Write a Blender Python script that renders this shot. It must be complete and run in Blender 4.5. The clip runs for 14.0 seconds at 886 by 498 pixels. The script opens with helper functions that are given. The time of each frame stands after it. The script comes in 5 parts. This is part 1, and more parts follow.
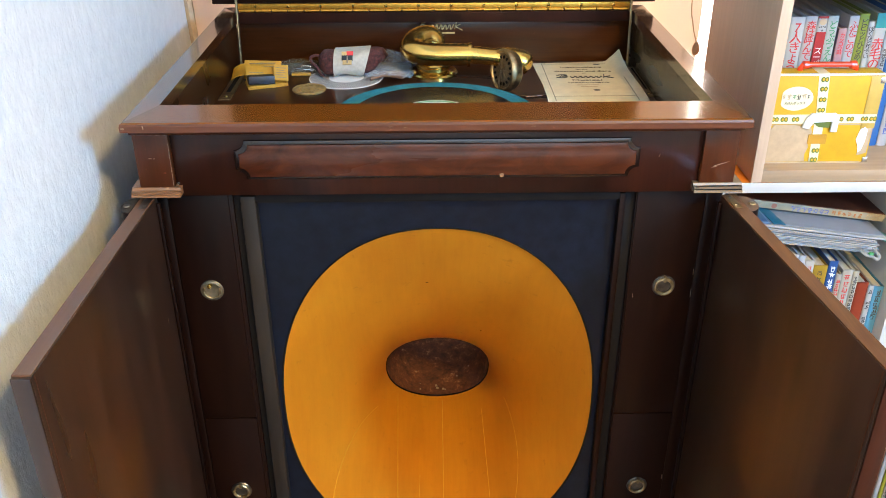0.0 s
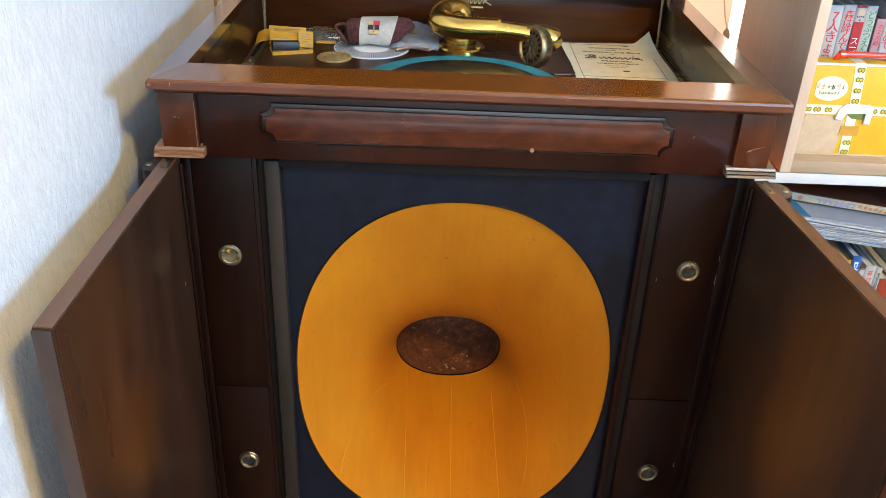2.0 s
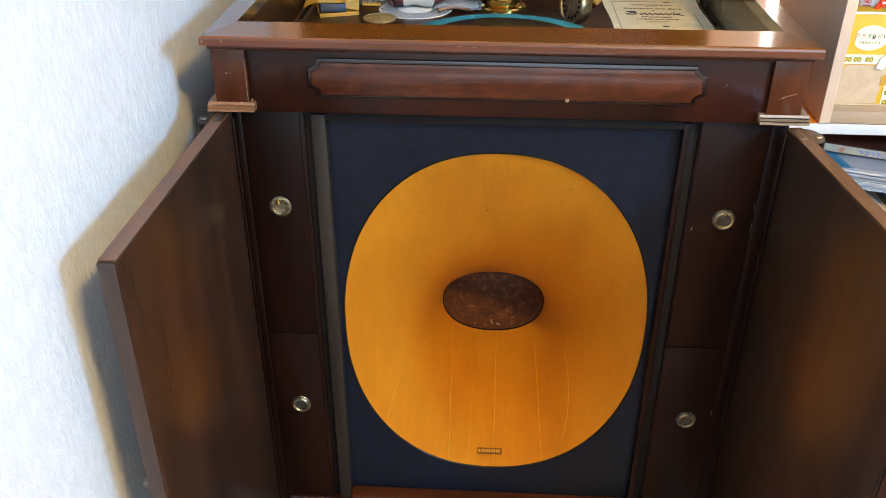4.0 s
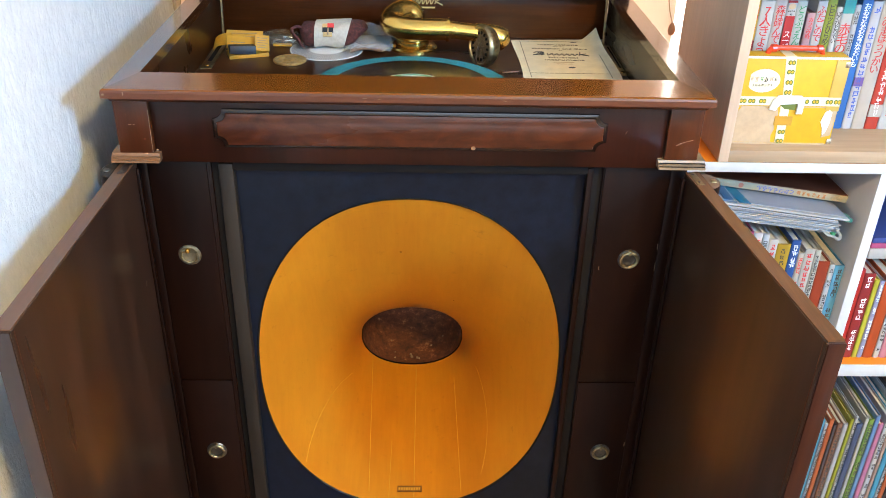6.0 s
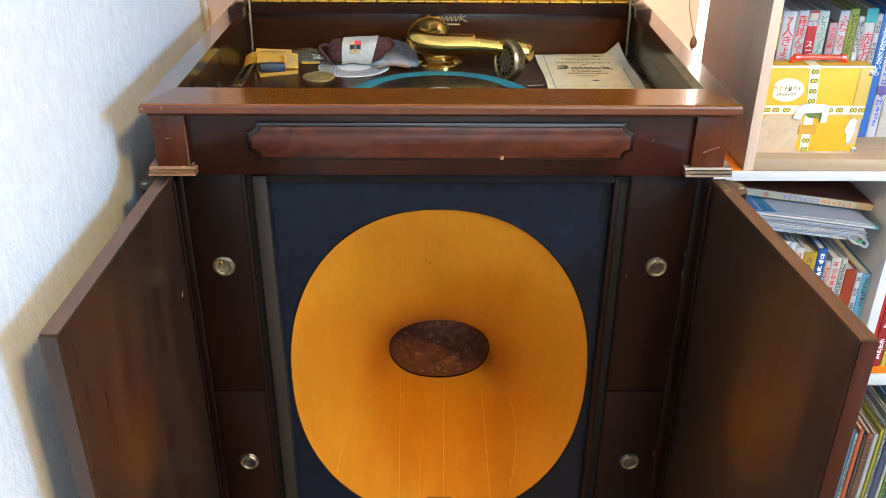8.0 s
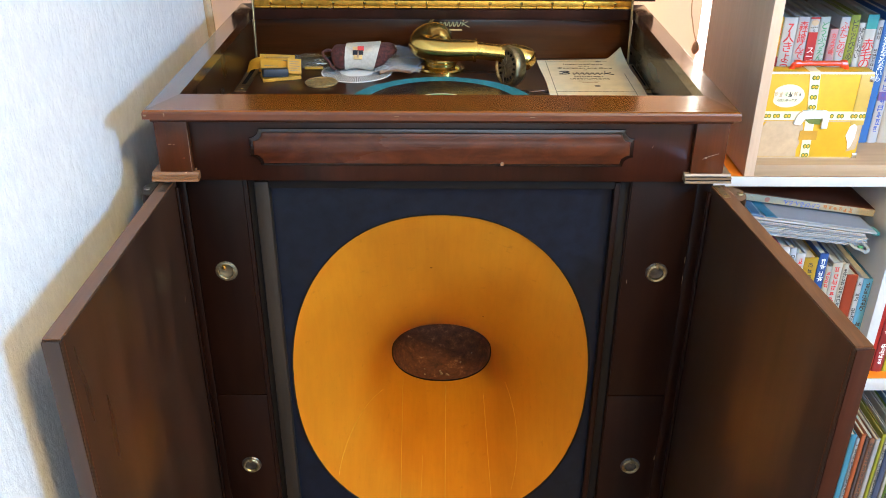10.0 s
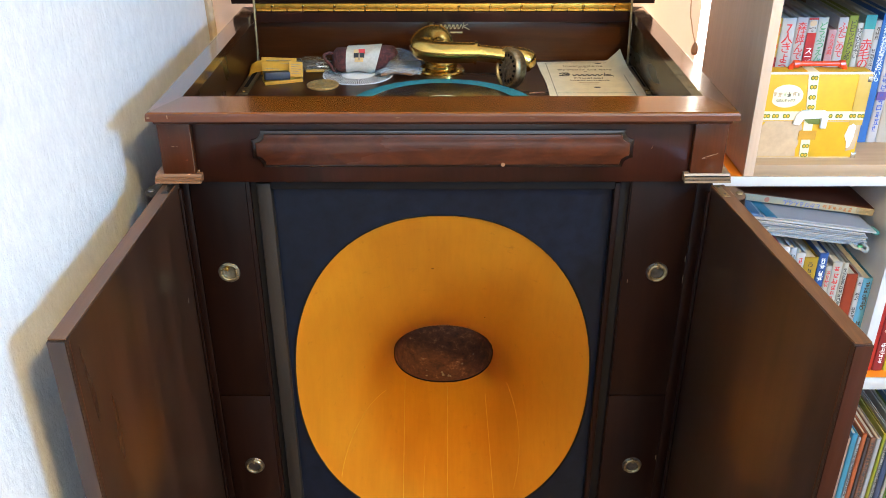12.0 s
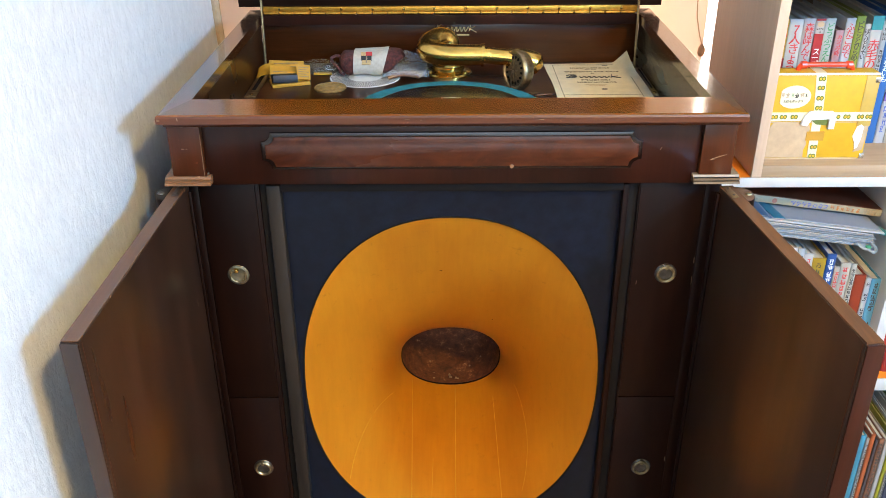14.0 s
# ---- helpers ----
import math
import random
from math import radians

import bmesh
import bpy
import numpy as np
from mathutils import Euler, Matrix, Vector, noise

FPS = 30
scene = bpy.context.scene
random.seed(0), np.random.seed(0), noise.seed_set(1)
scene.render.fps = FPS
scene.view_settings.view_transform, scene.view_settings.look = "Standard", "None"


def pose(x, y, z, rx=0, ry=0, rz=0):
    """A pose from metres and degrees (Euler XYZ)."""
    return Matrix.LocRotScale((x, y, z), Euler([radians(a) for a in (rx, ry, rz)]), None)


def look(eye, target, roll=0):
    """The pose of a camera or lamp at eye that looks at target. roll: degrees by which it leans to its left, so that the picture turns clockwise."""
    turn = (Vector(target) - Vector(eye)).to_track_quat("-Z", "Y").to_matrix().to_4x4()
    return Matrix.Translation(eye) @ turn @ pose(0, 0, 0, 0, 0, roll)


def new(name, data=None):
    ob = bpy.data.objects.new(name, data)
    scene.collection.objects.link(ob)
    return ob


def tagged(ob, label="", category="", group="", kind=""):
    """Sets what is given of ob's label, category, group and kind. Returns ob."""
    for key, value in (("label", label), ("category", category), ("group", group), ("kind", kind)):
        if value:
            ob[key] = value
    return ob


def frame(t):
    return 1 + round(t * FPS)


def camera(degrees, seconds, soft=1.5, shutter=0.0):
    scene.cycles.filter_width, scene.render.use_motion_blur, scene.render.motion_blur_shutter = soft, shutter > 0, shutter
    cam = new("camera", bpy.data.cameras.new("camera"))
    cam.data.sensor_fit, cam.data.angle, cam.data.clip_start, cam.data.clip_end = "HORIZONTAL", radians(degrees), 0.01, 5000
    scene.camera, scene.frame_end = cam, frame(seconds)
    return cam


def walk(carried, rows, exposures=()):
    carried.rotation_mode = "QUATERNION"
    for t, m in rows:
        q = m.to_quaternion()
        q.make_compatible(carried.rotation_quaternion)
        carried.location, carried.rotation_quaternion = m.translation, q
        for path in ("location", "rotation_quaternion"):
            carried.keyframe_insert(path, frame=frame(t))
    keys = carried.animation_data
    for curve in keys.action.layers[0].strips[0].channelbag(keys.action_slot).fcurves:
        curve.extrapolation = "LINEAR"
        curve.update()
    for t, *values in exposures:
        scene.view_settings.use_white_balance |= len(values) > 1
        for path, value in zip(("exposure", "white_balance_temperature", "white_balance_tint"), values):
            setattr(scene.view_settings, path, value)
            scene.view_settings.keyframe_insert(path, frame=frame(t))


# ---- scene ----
cam = camera(53.78, 14.0, soft=0.9)
# seconds, eye x y z, yaw, pitch, roll
ROWS = [
    (0.0, -0.0088, -1.0155, 1.3514, -0.921, -28.139, 0.156),
    (0.5, -0.0126, -1.0134, 1.3494, -0.977, -28.281, -0.043),
    (1.0, -0.0133, -1.0020, 1.3460, -0.990, -28.489, -0.122),
    (1.5, -0.0164, -1.0063, 1.3477, -0.842, -28.601, -0.270),
    (2.0, -0.0391, -1.0064, 1.3281, 0.338, -29.068, -2.150),
    (2.5, -0.0221, -1.0253, 1.3317, 2.805, -29.808, -1.219),
    (3.0, -0.0150, -1.0457, 1.3204, 3.780, -30.456, -0.837),
    (3.2, -0.0145, -1.0505, 1.3133, 4.050, -30.802, -0.314),
    (5.3, -0.0173, -1.0726, 1.3451, -0.129, -30.001, -0.744),
    (5.5, -0.0051, -1.0635, 1.3497, -0.920, -29.858, -1.244),
    (6.0, 0.0100, -1.0498, 1.3620, -1.121, -29.745, -1.341),
    (6.5, -0.0001, -1.0412, 1.3644, -0.918, -28.972, -0.917),
    (7.0, -0.0080, -1.0609, 1.3602, -0.809, -28.340, -0.517),
    (7.5, -0.0032, -1.0667, 1.3562, -0.653, -28.212, -0.234),
    (8.0, -0.0060, -1.0740, 1.3534, -0.336, -28.240, -0.293),
    (10.5, 0.0027, -1.0780, 1.3640, 0.094, -28.119, -0.167),
    (11.0, -0.0014, -1.0763, 1.3653, 0.028, -28.082, -0.164),
    (11.5, 0.0001, -1.0804, 1.3603, 0.134, -27.944, 0.030),
    (12.0, 0.0013, -1.0867, 1.3604, 0.026, -27.870, 0.071),
    (12.5, 0.0011, -1.0888, 1.3621, 0.119, -27.892, 0.148),
    (13.0, -0.0019, -1.0905, 1.3605, 0.061, -27.803, 0.155),
    (13.5, -0.0047, -1.0942, 1.3613, 0.126, -27.622, 0.271),
    (14.0, -0.0069, -1.0889, 1.3595, 0.127, -27.667, 0.310),
]
walk(cam, [(t, pose(x, y, z, 90 + pitch, roll, yaw)) for t, x, y, z, yaw, pitch, roll in ROWS],
     [(0.0, 0.06), (1.5, 0.08), (2.5, -0.02), (3.2, -0.02), (5.5, 0.19), (6.5, 0.12), (8.0, 0.07), (14.0, 0.07)])

# ---- light ----
world = bpy.data.worlds.new("world")
scene.world = world
world.use_nodes = True
sky = world.node_tree.nodes.new("ShaderNodeTexSky")
sky.sky_type, sky.sun_disc, sky.sun_elevation, sky.sun_rotation = "NISHITA", False, radians(35), radians(125)
world.node_tree.links.new(sky.outputs[0], world.node_tree.nodes["Background"].inputs[0])
world.node_tree.nodes["Background"].inputs[1].default_value = 0.06


def area(name, eye, target, wide, high, watts, colour):
    data = bpy.data.lights.new(name, "AREA")
    data.shape, data.size, data.size_y, data.energy, data.color = "RECTANGLE", wide, high, watts, colour
    lamp = new(name, data)
    lamp.matrix_world = look(eye, target)
    return lamp


# daylight in the east and south windows, the glow behind the blind, the round ceiling lamp
area("window_daylight", (1.68, -1.85, 1.93), (-0.4, -0.05, 0.95), 0.32, 0.32, 92, (0.23, 0.54, 1.0))
area("south_daylight", (0.35, -3.14, 1.45), (0.0, 0.0, 0.9), 1.5, 1.2, 30, (0.66, 0.82, 1.0))
area("blind_daylight", (0.15, 0.98, 1.55), (0.15, 0.0, 1.45), 1.3, 1.3, 22, (1.0, 0.80, 0.58))
ceiling_glow = bpy.data.lights.new("ceiling_lamp_glow", "AREA")
ceiling_glow.shape, ceiling_glow.size, ceiling_glow.energy, ceiling_glow.color = "DISK", 0.24, 72, (1.0, 0.69, 0.25)
new("ceiling_lamp_glow", ceiling_glow).matrix_world = pose(0.76, -1.58, 2.33)


# ---- materials ----
def base_material(name, rough, metal=0.0, coat=0.0, coat_rough=0.1, spec=0.5):
    m = bpy.data.materials.new(name)
    m.use_nodes = True
    b = m.node_tree.nodes["Principled BSDF"]
    b.inputs["Roughness"].default_value = rough
    b.inputs["Metallic"].default_value = metal
    b.inputs["Coat Weight"].default_value = coat
    b.inputs["Specular IOR Level"].default_value = spec
    b.inputs["Coat Roughness"].default_value = coat_rough
    return m, m.node_tree.nodes, m.node_tree.links, b


def noise_node(nodes, links, scale, stretch=(1, 1, 1), detail=5.0, rough=0.55, coords="Object"):
    co = nodes.new("ShaderNodeTexCoord")
    mp = nodes.new("ShaderNodeMapping")
    mp.inputs["Scale"].default_value = stretch
    links.new(co.outputs[coords], mp.inputs[0])
    n = nodes.new("ShaderNodeTexNoise")
    n.inputs["Scale"].default_value, n.inputs["Detail"].default_value, n.inputs["Roughness"].default_value = scale, detail, rough
    links.new(mp.outputs[0], n.inputs["Vector"])
    return n


def ramp_node(nodes, links, fac, stops):
    r = nodes.new("ShaderNodeValToRGB")
    while len(r.color_ramp.elements) < len(stops):
        r.color_ramp.elements.new(0.5)
    for e, (p, c) in zip(r.color_ramp.elements, stops):
        e.position, e.color = p, (*c, 1)
    links.new(fac, r.inputs[0])
    return r


def mix_node(nodes, links, fac, a, b, mode="MIX"):
    m = nodes.new("ShaderNodeMix")
    m.data_type, m.blend_type = "RGBA", mode
    if isinstance(fac, float):
        m.inputs[0].default_value = fac
    else:
        links.new(fac, m.inputs[0])
    for socket, v in ((m.inputs[6], a), (m.inputs[7], b)):
        if isinstance(v, tuple):
            socket.default_value = (*v, 1)
        else:
            links.new(v, socket)
    return m.outputs[2]


def bump_node(nodes, links, height, b, strength, distance):
    bp = nodes.new("ShaderNodeBump")
    bp.inputs["Strength"].default_value, bp.inputs["Distance"].default_value = strength, distance
    links.new(height, bp.inputs["Height"])
    links.new(bp.outputs[0], b.inputs["Normal"])


def vary_rough(nodes, links, b, fac, low, high):
    r = nodes.new("ShaderNodeMapRange")
    r.inputs["To Min"].default_value, r.inputs["To Max"].default_value = low, high
    links.new(fac, r.inputs[0])
    links.new(r.outputs[0], b.inputs["Roughness"])


def wood(name, dark, light, along="z", rough=(0.28, 0.42), coat=0.25, grain=1.0, figure=0.0, wear=0.0, pore=0.4, spec=0.5, patch=0.0, relief=0.12):
    """Varnished wood: long grain, broad tone, fine pores, a few rubbed spots."""
    m, nodes, links, b = base_material(name, rough[0], coat=coat, coat_rough=0.10, spec=spec)
    stretch = {"x": (0.06, 1, 1), "y": (1, 0.06, 1), "z": (1, 1, 0.06)}[along]
    fine = noise_node(nodes, links, 130 * grain, stretch, 6, 0.65)
    broad = noise_node(nodes, links, 13 * grain, tuple(0.14 if s < 1 else 1.0 for s in stretch), 4, 0.55)
    tone = ramp_node(nodes, links, broad.outputs[0], [(0.3, dark), (0.72, light)])
    mid = (0.42, 0.36, 0.32)
    pores = ramp_node(nodes, links, fine.outputs[0], [(0.38, mid), (0.62, (1, 1, 1))])
    colour = mix_node(nodes, links, pore, tone.outputs[0], pores.outputs[0], "MULTIPLY")
    if patch:
        old = noise_node(nodes, links, 5.0, tuple(0.4 if s < 1 else 1.5 for s in stretch), 3, 0.6)
        low = tuple(1 - 0.55 * patch * k for k in (1.0, 0.92, 0.80))
        aged = ramp_node(nodes, links, old.outputs[0], [(0.36, low), (0.52, (0.9, 0.9, 0.9)), (0.66, (1.0, 1.0, 1.0))])
        colour = mix_node(nodes, links, 1.0, colour, aged.outputs[0], "MULTIPLY")
    if figure:
        curl = noise_node(nodes, links, 17, (1, 1, 1.6), 6, 0.6)
        curl.inputs["Distortion"].default_value = 1.3
        curls = ramp_node(nodes, links, curl.outputs[0], [(0.35, dark), (0.5, light), (0.62, tuple(1.7 * c for c in light))])
        colour = mix_node(nodes, links, figure, colour, curls.outputs[0])
    if wear:
        spots = noise_node(nodes, links, 75, (1, 1, 1), 7, 0.7)
        mask = ramp_node(nodes, links, spots.outputs[0], [(0.665, (0, 0, 0)), (0.71, (wear, wear, wear))])
        colour = mix_node(nodes, links, mask.outputs[0], colour, tuple(min(1.0, 2.6 * c + 0.03) for c in light))
    links.new(colour, b.inputs["Base Color"])
    vary_rough(nodes, links, b, broad.outputs[0], *rough)
    bump_node(nodes, links, fine.outputs[0], b, relief, 0.0006)
    return m


def paint(name, colour, rough=0.5, metal=0.0, scale=40.0, spread=0.12, bump=0.0, coat=0.0, stretch=(1, 1, 1), spec=0.5):
    """A plain surface with mottling at two scales."""
    m, nodes, links, b = base_material(name, rough, metal, coat, spec=spec)
    n = noise_node(nodes, links, scale, stretch, 6, 0.6)
    w = noise_node(nodes, links, scale * 0.12, (1, 1, 1), 3, 0.5)
    low, high = tuple(c * (1 - spread) for c in colour), tuple(min(1.0, c * (1 + spread)) for c in colour)
    one = ramp_node(nodes, links, n.outputs[0], [(0.3, low), (0.7, high)])
    two = ramp_node(nodes, links, w.outputs[0], [(0.3, (1 - spread, 1 - spread, 1 - spread)), (0.7, (1, 1, 1))])
    links.new(mix_node(nodes, links, 1.0, one.outputs[0], two.outputs[0], "MULTIPLY"), b.inputs["Base Color"])
    vary_rough(nodes, links, b, n.outputs[0], max(0.02, rough - 0.08), min(1.0, rough + 0.08))
    if bump:
        bump_node(nodes, links, n.outputs[0], b, 0.4, bump)
    return m


MAHOGANY = wood("mahogany_front", (0.015, 0.0038, 0.0016), (0.048, 0.0112, 0.0046), "z", (0.24, 0.38), 0.06, wear=0.2, spec=0.25, patch=0.95)
# darker copy of the front wood; shade of the inner parts put into the colour
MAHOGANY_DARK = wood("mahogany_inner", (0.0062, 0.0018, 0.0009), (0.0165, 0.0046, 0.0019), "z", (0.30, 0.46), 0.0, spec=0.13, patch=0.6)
MAHOGANY_DOOR = wood("mahogany_door", (0.022, 0.0106, 0.0060), (0.074, 0.0325, 0.0170), "z", (0.22, 0.36), 0.10, grain=0.45, spec=0.5, patch=0.9, pore=0.35, relief=0.0)
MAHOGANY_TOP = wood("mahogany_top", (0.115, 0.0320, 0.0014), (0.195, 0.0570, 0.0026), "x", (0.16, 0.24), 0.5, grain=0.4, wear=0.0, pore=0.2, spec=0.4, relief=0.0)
# side rails darker and greyer than the front; wall reflection put into the colour
MAHOGANY_SIDE_SHEEN = wood("mahogany_side_sheen", (0.042, 0.0140, 0.0040), (0.078, 0.0260, 0.0080), "y", (0.14, 0.25), 1.0, grain=0.4, pore=0.2, relief=0.0)
MAHOGANY_RED = wood("mahogany_red", (0.048, 0.0108, 0.0028), (0.096, 0.0225, 0.0056), "z", (0.24, 0.38), 0.08, wear=0.3, spec=0.3, patch=0.4)
BEAD_GLOSS = wood("polished_bead", (0.0075, 0.0022, 0.0012), (0.0150, 0.0042, 0.0020), "x", (0.16, 0.26), 0.25, wear=0.3, spec=0.4)
# pinker copy of the rail wood: the edge's highlight is put into the colour
NOSE_LIT_RED = wood("rubbed_rail_nose_lit", (0.085, 0.024, 0.0090), (0.150, 0.046, 0.019), "x", (0.30, 0.42), 0.05, wear=0.35, spec=0.4)
# right door's copy of the edge wood; warm reflected light put into the colour
EDGE_WARM_LIT = wood("door_top_edge_lit", (0.105, 0.040, 0.0120), (0.185, 0.078, 0.026), "y", (0.30, 0.45), 0.15, pore=0.6)
COLUMN_CAP = wood("column_end_grain", (0.10, 0.052, 0.030), (0.18, 0.105, 0.062), "x", (0.4, 0.55), 0.05)
MAHOGANY_EDGE = wood("door_top_edge", (0.085, 0.036, 0.015), (0.14, 0.062, 0.026), "y", (0.34, 0.5), 0.15)
BURL = wood("burl_veneer", (0.028, 0.0062, 0.0024), (0.076, 0.0180, 0.0058), "x", (0.22, 0.34), 0.06, figure=0.38, spec=0.3, patch=0.7)
WELL_WOOD = wood("well_lining", (0.022, 0.0066, 0.0019), (0.054, 0.0165, 0.0048), "x", (0.22, 0.36), 0.12, wear=0.1, spec=0.22, patch=0.4)
WELL_BACK = wood("well_back_board", (0.032, 0.0090, 0.0022), (0.082, 0.0240, 0.0058), "x", (0.18, 0.30), 0.15, wear=0.1, spec=0.35, patch=0.6)
# same wood as the left lining, with bounced wall light put into the colour
WELL_SIDE_LIT = wood("well_lining_lit", (0.040, 0.027, 0.011), (0.095, 0.068, 0.030), "y", (0.20, 0.32), 0.15, wear=0.2, spec=0.4, patch=0.8)
MOULDING = wood("worn_moulding", (0.16, 0.065, 0.026), (0.32, 0.16, 0.075), "x", (0.4, 0.55), 0.1, wear=0.6)
MOULDING_PALE = wood("silvery_moulding", (0.17, 0.105, 0.06), (0.42, 0.31, 0.20), "x", (0.35, 0.5), 0.1, wear=0.7)
OLD_STRIP = wood("old_strip", (0.013, 0.0090, 0.0060), (0.044, 0.030, 0.019), "z", (0.45, 0.6), 0.0, wear=0.2, spec=0.25, patch=0.6)
BOARD_BLACK = paint("board_navy_black", (0.0052, 0.0078, 0.0150), 0.34, scale=60, spread=0.35, spec=0.22)
RECESS_BLACK = paint("recess_black", (0.008, 0.006, 0.005), 0.7, scale=30, spread=0.3, spec=0.15)
BRASS = paint("brass_gilt", (0.82, 0.52, 0.13), 0.24, 1.0, 22, 0.10)
BRASS_WORN = paint("brass_worn", (0.46, 0.36, 0.20), 0.38, 1.0, 160, 0.4)
PALE_BRASS = paint("pale_brass", (0.33, 0.28, 0.18), 0.36, 0.9, 160, 0.3)
BRASS_MEDAL = paint("brass_medal", (0.50, 0.33, 0.12), 0.5, 0.6, 160, 0.3)
BRASS_HINGE = paint("brass_hinge", (0.56, 0.29, 0.045), 0.42, 1.0, 120, 0.25)
NICKEL = paint("nickel_worn", (0.34, 0.27, 0.20), 0.34, 1.0, 130, 0.35)
PALE_STEEL = paint("pale_steel", (0.72, 0.72, 0.70), 0.25, 1.0, 130, 0.15)
STEEL = paint("steel_dark", (0.18, 0.16, 0.14), 0.4, 1.0, 130, 0.35)
BRONZE_GRILLE = paint("bronze_grille", (0.22, 0.16, 0.09), 0.45, 0.6, 300, 0.4)
FELT = paint("felt_teal", (0.010, 0.17, 0.20), 0.95, scale=500, spread=0.3, bump=0.0004)
SHELLAC = paint("shellac_black", (0.012, 0.011, 0.011), 0.22, scale=60, spread=0.2)
LABEL_CLOTH = paint("label_cloth", (0.50, 0.47, 0.40), 0.9, scale=160, spread=0.12, bump=0.0008)
LABEL_PAPER = paint("label_paper", (0.52, 0.53, 0.45), 0.7, scale=60, spread=0.06)
PAPER = paint("paper_cream", (0.70, 0.60, 0.39), 0.8, scale=45, spread=0.09, bump=0.0006)
PAPER_WHITE = paint("paper_white", (0.74, 0.73, 0.70), 0.75, scale=60, spread=0.06)
PAPER_CUT = paint("paper_edges", (0.52, 0.49, 0.42), 0.85, scale=400, spread=0.15, stretch=(0.03, 0.03, 1))
INK = paint("ink", (0.07, 0.06, 0.055), 0.8, scale=200, spread=0.2)
INK_FAINT = paint("faded_ink", (0.24, 0.20, 0.14), 0.8, scale=300, spread=0.35)
INK_RED = paint("ink_red", (0.55, 0.03, 0.03), 0.6, scale=100, spread=0.1)
INK_BLUE = paint("ink_blue", (0.05, 0.10, 0.42), 0.6, scale=100, spread=0.1)
INK_GREEN = paint("ink_green", (0.05, 0.25, 0.10), 0.6, scale=100, spread=0.1)
INK_WHITE = paint("ink_white", (0.80, 0.80, 0.80), 0.6, scale=100, spread=0.05)
GOLD_TRANSFER = paint("gold_transfer", (0.58, 0.40, 0.17), 0.45, 0.15, 200, 0.15)
YELLOW_CARD = paint("yellow_card", (0.62, 0.35, 0.010), 0.6, scale=50, spread=0.08)
YELLOW_BOX = paint("yellow_box", (0.50, 0.25, 0.018), 0.6, scale=70, spread=0.12)
CARD_BROWN = paint("bare_card", (0.50, 0.36, 0.22), 0.85, scale=90, spread=0.10)
BAND_CREAM = paint("cream_band", (0.74, 0.68, 0.45), 0.6, scale=60, spread=0.06)
OLIVE = paint("olive_print", (0.15, 0.19, 0.03), 0.6, scale=80, spread=0.15)
RED_PLASTIC = paint("red_plastic", (0.72, 0.055, 0.012), 0.3, scale=60, spread=0.08)
WHITE_PLASTIC = paint("white_plastic", (0.72, 0.70, 0.66), 0.4, scale=60, spread=0.06)
NAVY_CARD = paint("navy_card", (0.007, 0.009, 0.016), 0.5, scale=60, spread=0.2)
WHITE_LAMINATE = paint("white_laminate", (0.55, 0.55, 0.54), 0.4, scale=30, spread=0.04)
ORANGE_LAMINATE = paint("orange_laminate", (0.80, 0.22, 0.01), 0.4, scale=30, spread=0.05)
BROWN_BACK = wood("brown_backing", (0.045, 0.014, 0.007), (0.075, 0.024, 0.011), "x", (0.4, 0.55), 0.1)
OAK = wood("pale_oak_veneer", (0.55, 0.39, 0.27), (0.63, 0.465, 0.335), "z", (0.42, 0.55), 0.0, pore=0.12)
OAK_BOARD = wood("pale_oak_board", (0.34, 0.235, 0.14), (0.42, 0.295, 0.185), "x", (0.45, 0.6), 0.0, pore=0.2)
FLOORING = wood("floorboards", (0.14, 0.068, 0.030), (0.23, 0.118, 0.054), "x", (0.35, 0.5), 0.2)
CEILING_WHITE = paint("ceiling_white", (0.72, 0.72, 0.70), 0.9, scale=120, spread=0.05, bump=0.001)
FRAME_WHITE = paint("frame_white", (0.72, 0.67, 0.62), 0.5, scale=40, spread=0.05)


def wallpaper():
    m, nodes, links, b = base_material("embossed_wallpaper", 0.85)
    a = noise_node(nodes, links, 105, (1, 1, 0.6), 4, 0.6)
    c = noise_node(nodes, links, 42, (1, 1, 0.75), 5, 0.65)
    tone = ramp_node(nodes, links, c.outputs[0], [(0.3, (0.63, 0.635, 0.625)), (0.7, (0.72, 0.725, 0.71))])
    links.new(tone.outputs[0], b.inputs["Base Color"])
    both = nodes.new("ShaderNodeMath")
    both.operation = "ADD"
    links.new(a.outputs[0], both.inputs[0])
    links.new(c.outputs[0], both.inputs[1])
    bump_node(nodes, links, both.outputs[0], b, 0.55, 0.0030)
    return m


